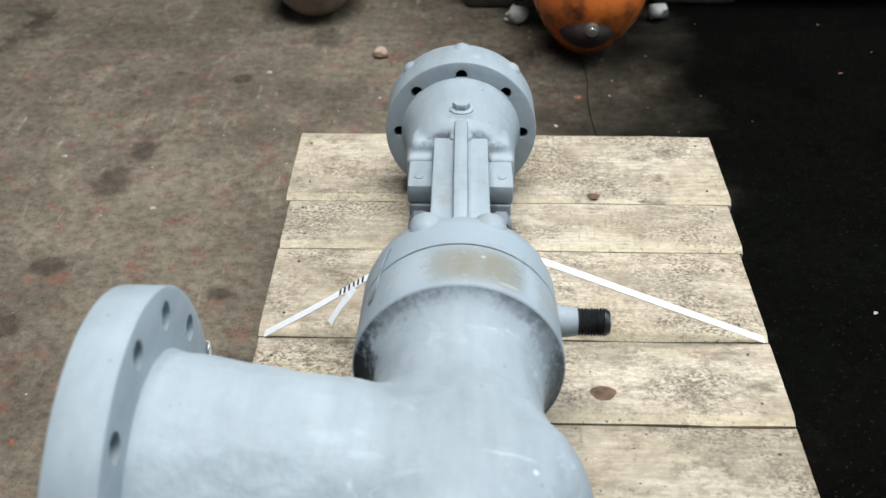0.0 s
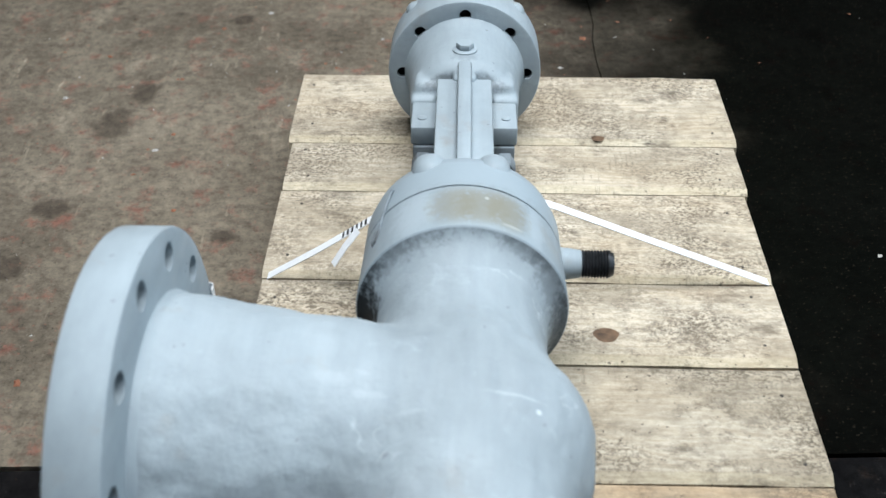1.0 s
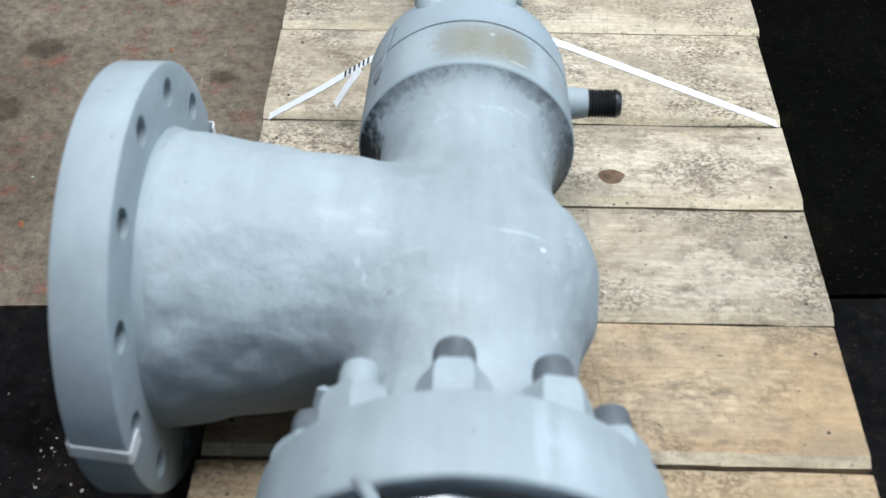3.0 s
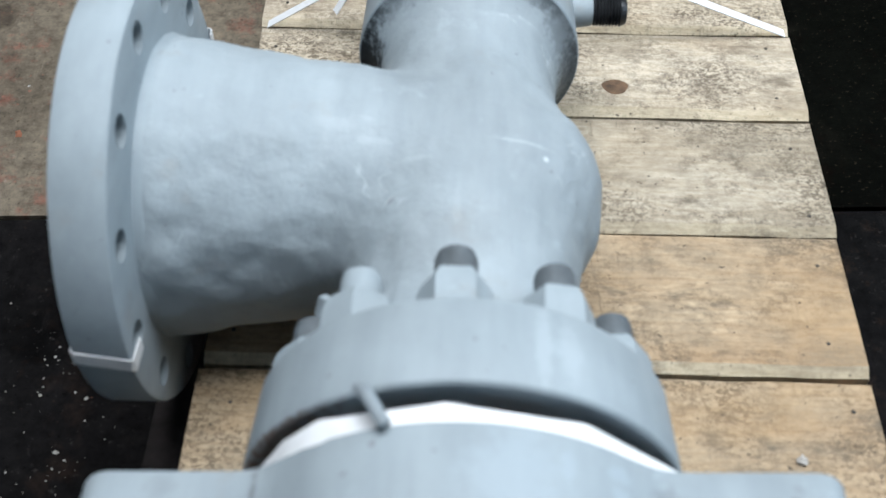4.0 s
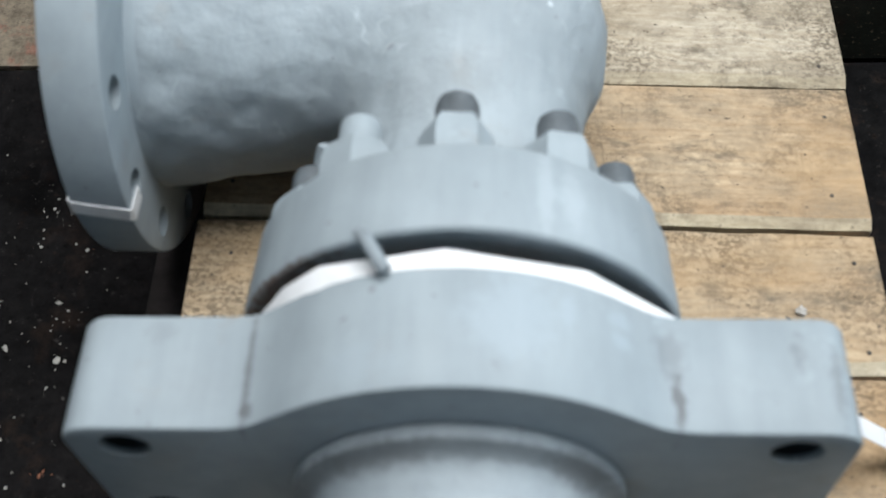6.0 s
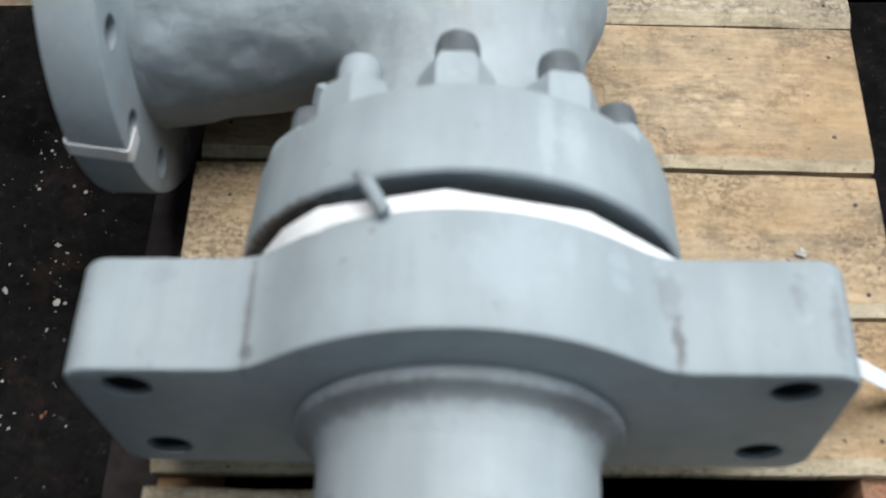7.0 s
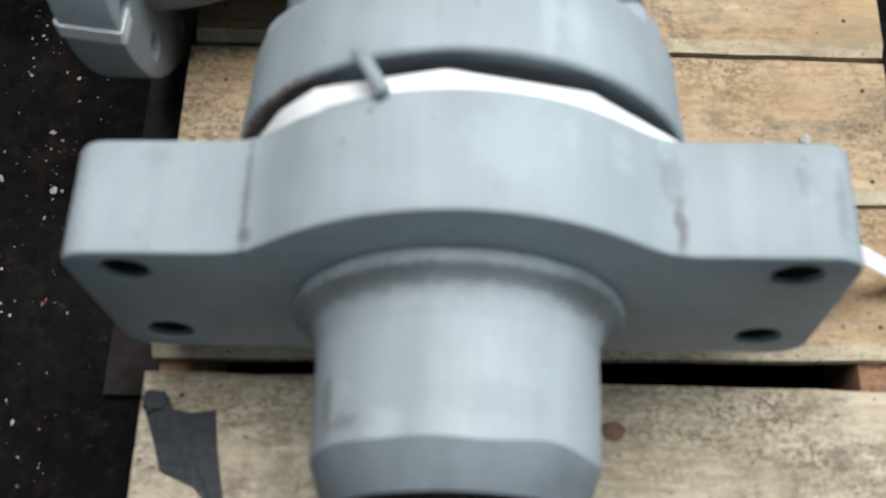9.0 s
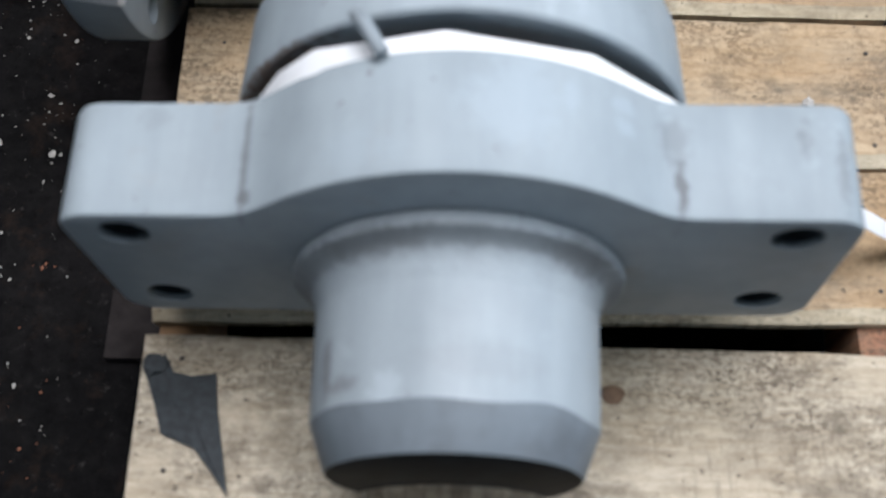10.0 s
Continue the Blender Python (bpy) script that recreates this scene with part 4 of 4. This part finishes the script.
# ---- machines behind the pallet ----
def bulb(bm, centre, radii, tip=1.0, n=32):
    r = bmesh.ops.create_uvsphere(bm, u_segments=n, v_segments=20, radius=1.0)
    for v in r["verts"]:
        k = 1 - 0.25 * max(0, -v.co.z) * tip
        v.co = Vector((centre[0] + v.co.x * radii[0] * k, centre[1] + v.co.y * radii[1] * k, centre[2] + v.co.z * radii[2]))
    return bm


machine = empty("orange_machine", pose(0.3, 2.6, 0), "oily orange cast machine housing standing on the floor", "machine")


def at_machine(ob, base=(0.3, 2.6)):
    ob.matrix_parent_inverse = pose(-base[0], -base[1], 0)
    return ob


housing = at_machine(part("housing", bulb(bmesh.new(), (0.275, 2.345, 0.165), (0.150, 0.15, 0.165)), ORANGE, machine, "rounded orange housing with dark oil stains"))
part("housing_bolt", lathed([(2.180, 0), (2.180, 0.009), (2.185, 0.011), (2.185, 0.0155), (2.190, 0.017), (2.25, 0.017)], 20, Matrix.Translation((0.272, 0, 0.130))), BRIGHT_STEEL, housing, "bright steel bolt")
part("cover", bulb(bmesh.new(), (0.268, 2.285, 0.112), (0.080, 0.096, 0.062), 0.2), OILY_COVER, housing, "dark oily cover below the bolt")
at_machine(part("shoulder", blocked(0.09, 0.47, 2.43, 2.60, 0.10, 0.30, 0.045), ORANGE, machine, "oily orange shoulder behind the housing"))
# frame mostly out of view, added to cast shade on the far floor
frame_part = at_machine(part("frame", blocked(-0.1, 1.3, 2.62, 2.9, 0.12, 0.20, 0.015), MACHINE_DARK, machine, "dark frame added to shade the floor behind the pallet"))
for fx in (-0.02, 0.28, 0.62, 1.0, 1.24):
    part("rib", blocked(fx - 0.02, fx + 0.02, 2.605, 2.915, 0.125, 0.30, 0.008), MACHINE_DARK, frame_part)
at_machine(part("gearbox", blocked(0.02, 0.62, 2.56, 2.9, 0.28, 0.62, 0.05), ORANGE, machine, "dirty orange gearbox above the housing"))
at_machine(part("motor", lathed([(0.60, 0), (0.60, 0.12), (0.63, 0.15), (1.16, 0.15), (1.20, 0.12), (1.20, 0)], 32, Matrix.Translation((0, 2.76, 0.36)) @ pose(0, 0, 0, 0, 0, -90)), MACHINE_DARK, machine, "dark cylindrical motor"))
for fx in (0.70, 0.80, 0.90, 1.00, 1.10):
    at_machine(part("cooling_fin", lathed([(fx, 0.148), (fx, 0.163), (fx + 0.014, 0.163), (fx + 0.014, 0.148)], 32, Matrix.Translation((0, 2.76, 0.36)) @ pose(0, 0, 0, 0, 0, -90)), MACHINE_DARK, machine))
at_machine(part("foot", blocked(-0.05, 0.1, 2.62, 2.8, 0.0, 0.12, 0.02), MACHINE_DARK, machine))
at_machine(part("foot", blocked(0.5, 0.75, 2.66, 2.9, 0.0, 0.12, 0.02), MACHINE_DARK, machine))
drum = empty("brown_machine", pose(-0.47, 2.7, 0), "dusty brown rounded machine casting on the floor", "machine")
at_machine(part("casing", bulb(bmesh.new(), (-0.475, 2.58, 0.16), (0.14, 0.15, 0.16), 0.4), MACHINE_BROWN, drum), (-0.47, 2.7))
at_machine(part("base", blocked(-0.60, -0.34, 2.68, 2.95, 0, 0.22, 0.03), MACHINE_DARK, drum), (-0.47, 2.7))


# two crumpled lumps stand in for whitish fittings of the machine
thing("rag", crumpled(0.10, 2.52, 0.030, 3, 0.9), FITTING, "whitish lump standing for a machine fitting", "rag", smooth=60)
thing("rag", crumpled(0.50, 2.55, 0.030, 4, 0.9), FITTING, "whitish lump standing for a machine fitting", "rag", smooth=60)
thing("pebble", crumpled(-0.272, 2.30, 0.022, 6, 0.6), plain_material("pinkish_stone", (0.42, 0.30, 0.23), 0.9), "small pinkish stone on the floor", "stone")
thing("timber_lath", blocked(-0.452, -0.378, -0.02, 0.78, 0.0, 0.014, 0.002), LATH, "dark flat timber lath on the floor beside the pallet", "lath")


def litter(seed, count, size, x_from=-1.3, x_to=1.1, y_from=-0.3, y_to=2.6, heaps=0):
    """Flat irregular crumbs, scattered evenly or gathered round a few heaps."""
    bm = bmesh.new()
    rnd = random.Random(seed)
    spots = [(rnd.uniform(x_from, x_to), rnd.uniform(y_from, y_to)) for _ in range(heaps)]
    made = 0
    while made < count:
        x, y = rnd.uniform(x_from, x_to), rnd.uniform(y_from, y_to)
        if spots and rnd.random() < 0.7:
            cx, cy = rnd.choice(spots)
            x, y = rnd.gauss(cx, 0.022), rnd.gauss(cy, 0.028)
        if -0.50 < x < 0.48 and y < 1.66:
            continue
        if x > 0.48 and rnd.random() < 0.75:
            continue
        r = size * min(3.0, rnd.lognormvariate(-0.35, 0.6))
        stretch, turn = rnd.uniform(0.5, 1.0), rnd.uniform(0, 3.1)
        pts = []
        for k in range(6):
            a = k * math.pi / 3 + rnd.uniform(-0.3, 0.3)
            u, v = r * rnd.uniform(0.55, 1.2) * math.cos(a), r * rnd.uniform(0.55, 1.2) * math.sin(a) * stretch
            pts.append(bm.verts.new((x + u * math.cos(turn) - v * math.sin(turn), y + u * math.sin(turn) + v * math.cos(turn), 0.0005)))
        top = bm.verts.new((x + rnd.uniform(-0.2, 0.2) * r, y, r * 0.45))
        for i in range(6):
            bm.faces.new((pts[i], pts[(i + 1) % 6], top))
        made += 1
    return bm


thing("crumbs", litter(11, 170, 0.0035), CRUMB, "pale crumbs of dust and paint on the floor", "crumbs", kind="stuff", smooth=0)
thing("crumbs", litter(13, 300, 0.0014, -0.80, -0.50, -0.15, 0.55, 9), CRUMB, "pale crumbs scattered beside the pallet", "crumbs", kind="stuff", smooth=0)
thing("crumbs", litter(14, 20, 0.0030, -0.66, -0.51, -0.1, 0.45, 5), CRUMB, "larger white paint flakes beside the pallet", "crumbs", kind="stuff", smooth=0)
thing("rust_flakes", litter(12, 120, 0.004), RUSTY_CRUMB, "small rusty flakes on the floor", "flakes", kind="stuff", smooth=0)
thing("rust_flakes", litter(15, 90, 0.0026, -0.78, -0.51, -0.40, 0.12), RUSTY_CRUMB, "rusty flakes on the blackened floor beside the pallet", "flakes", kind="stuff", smooth=0)
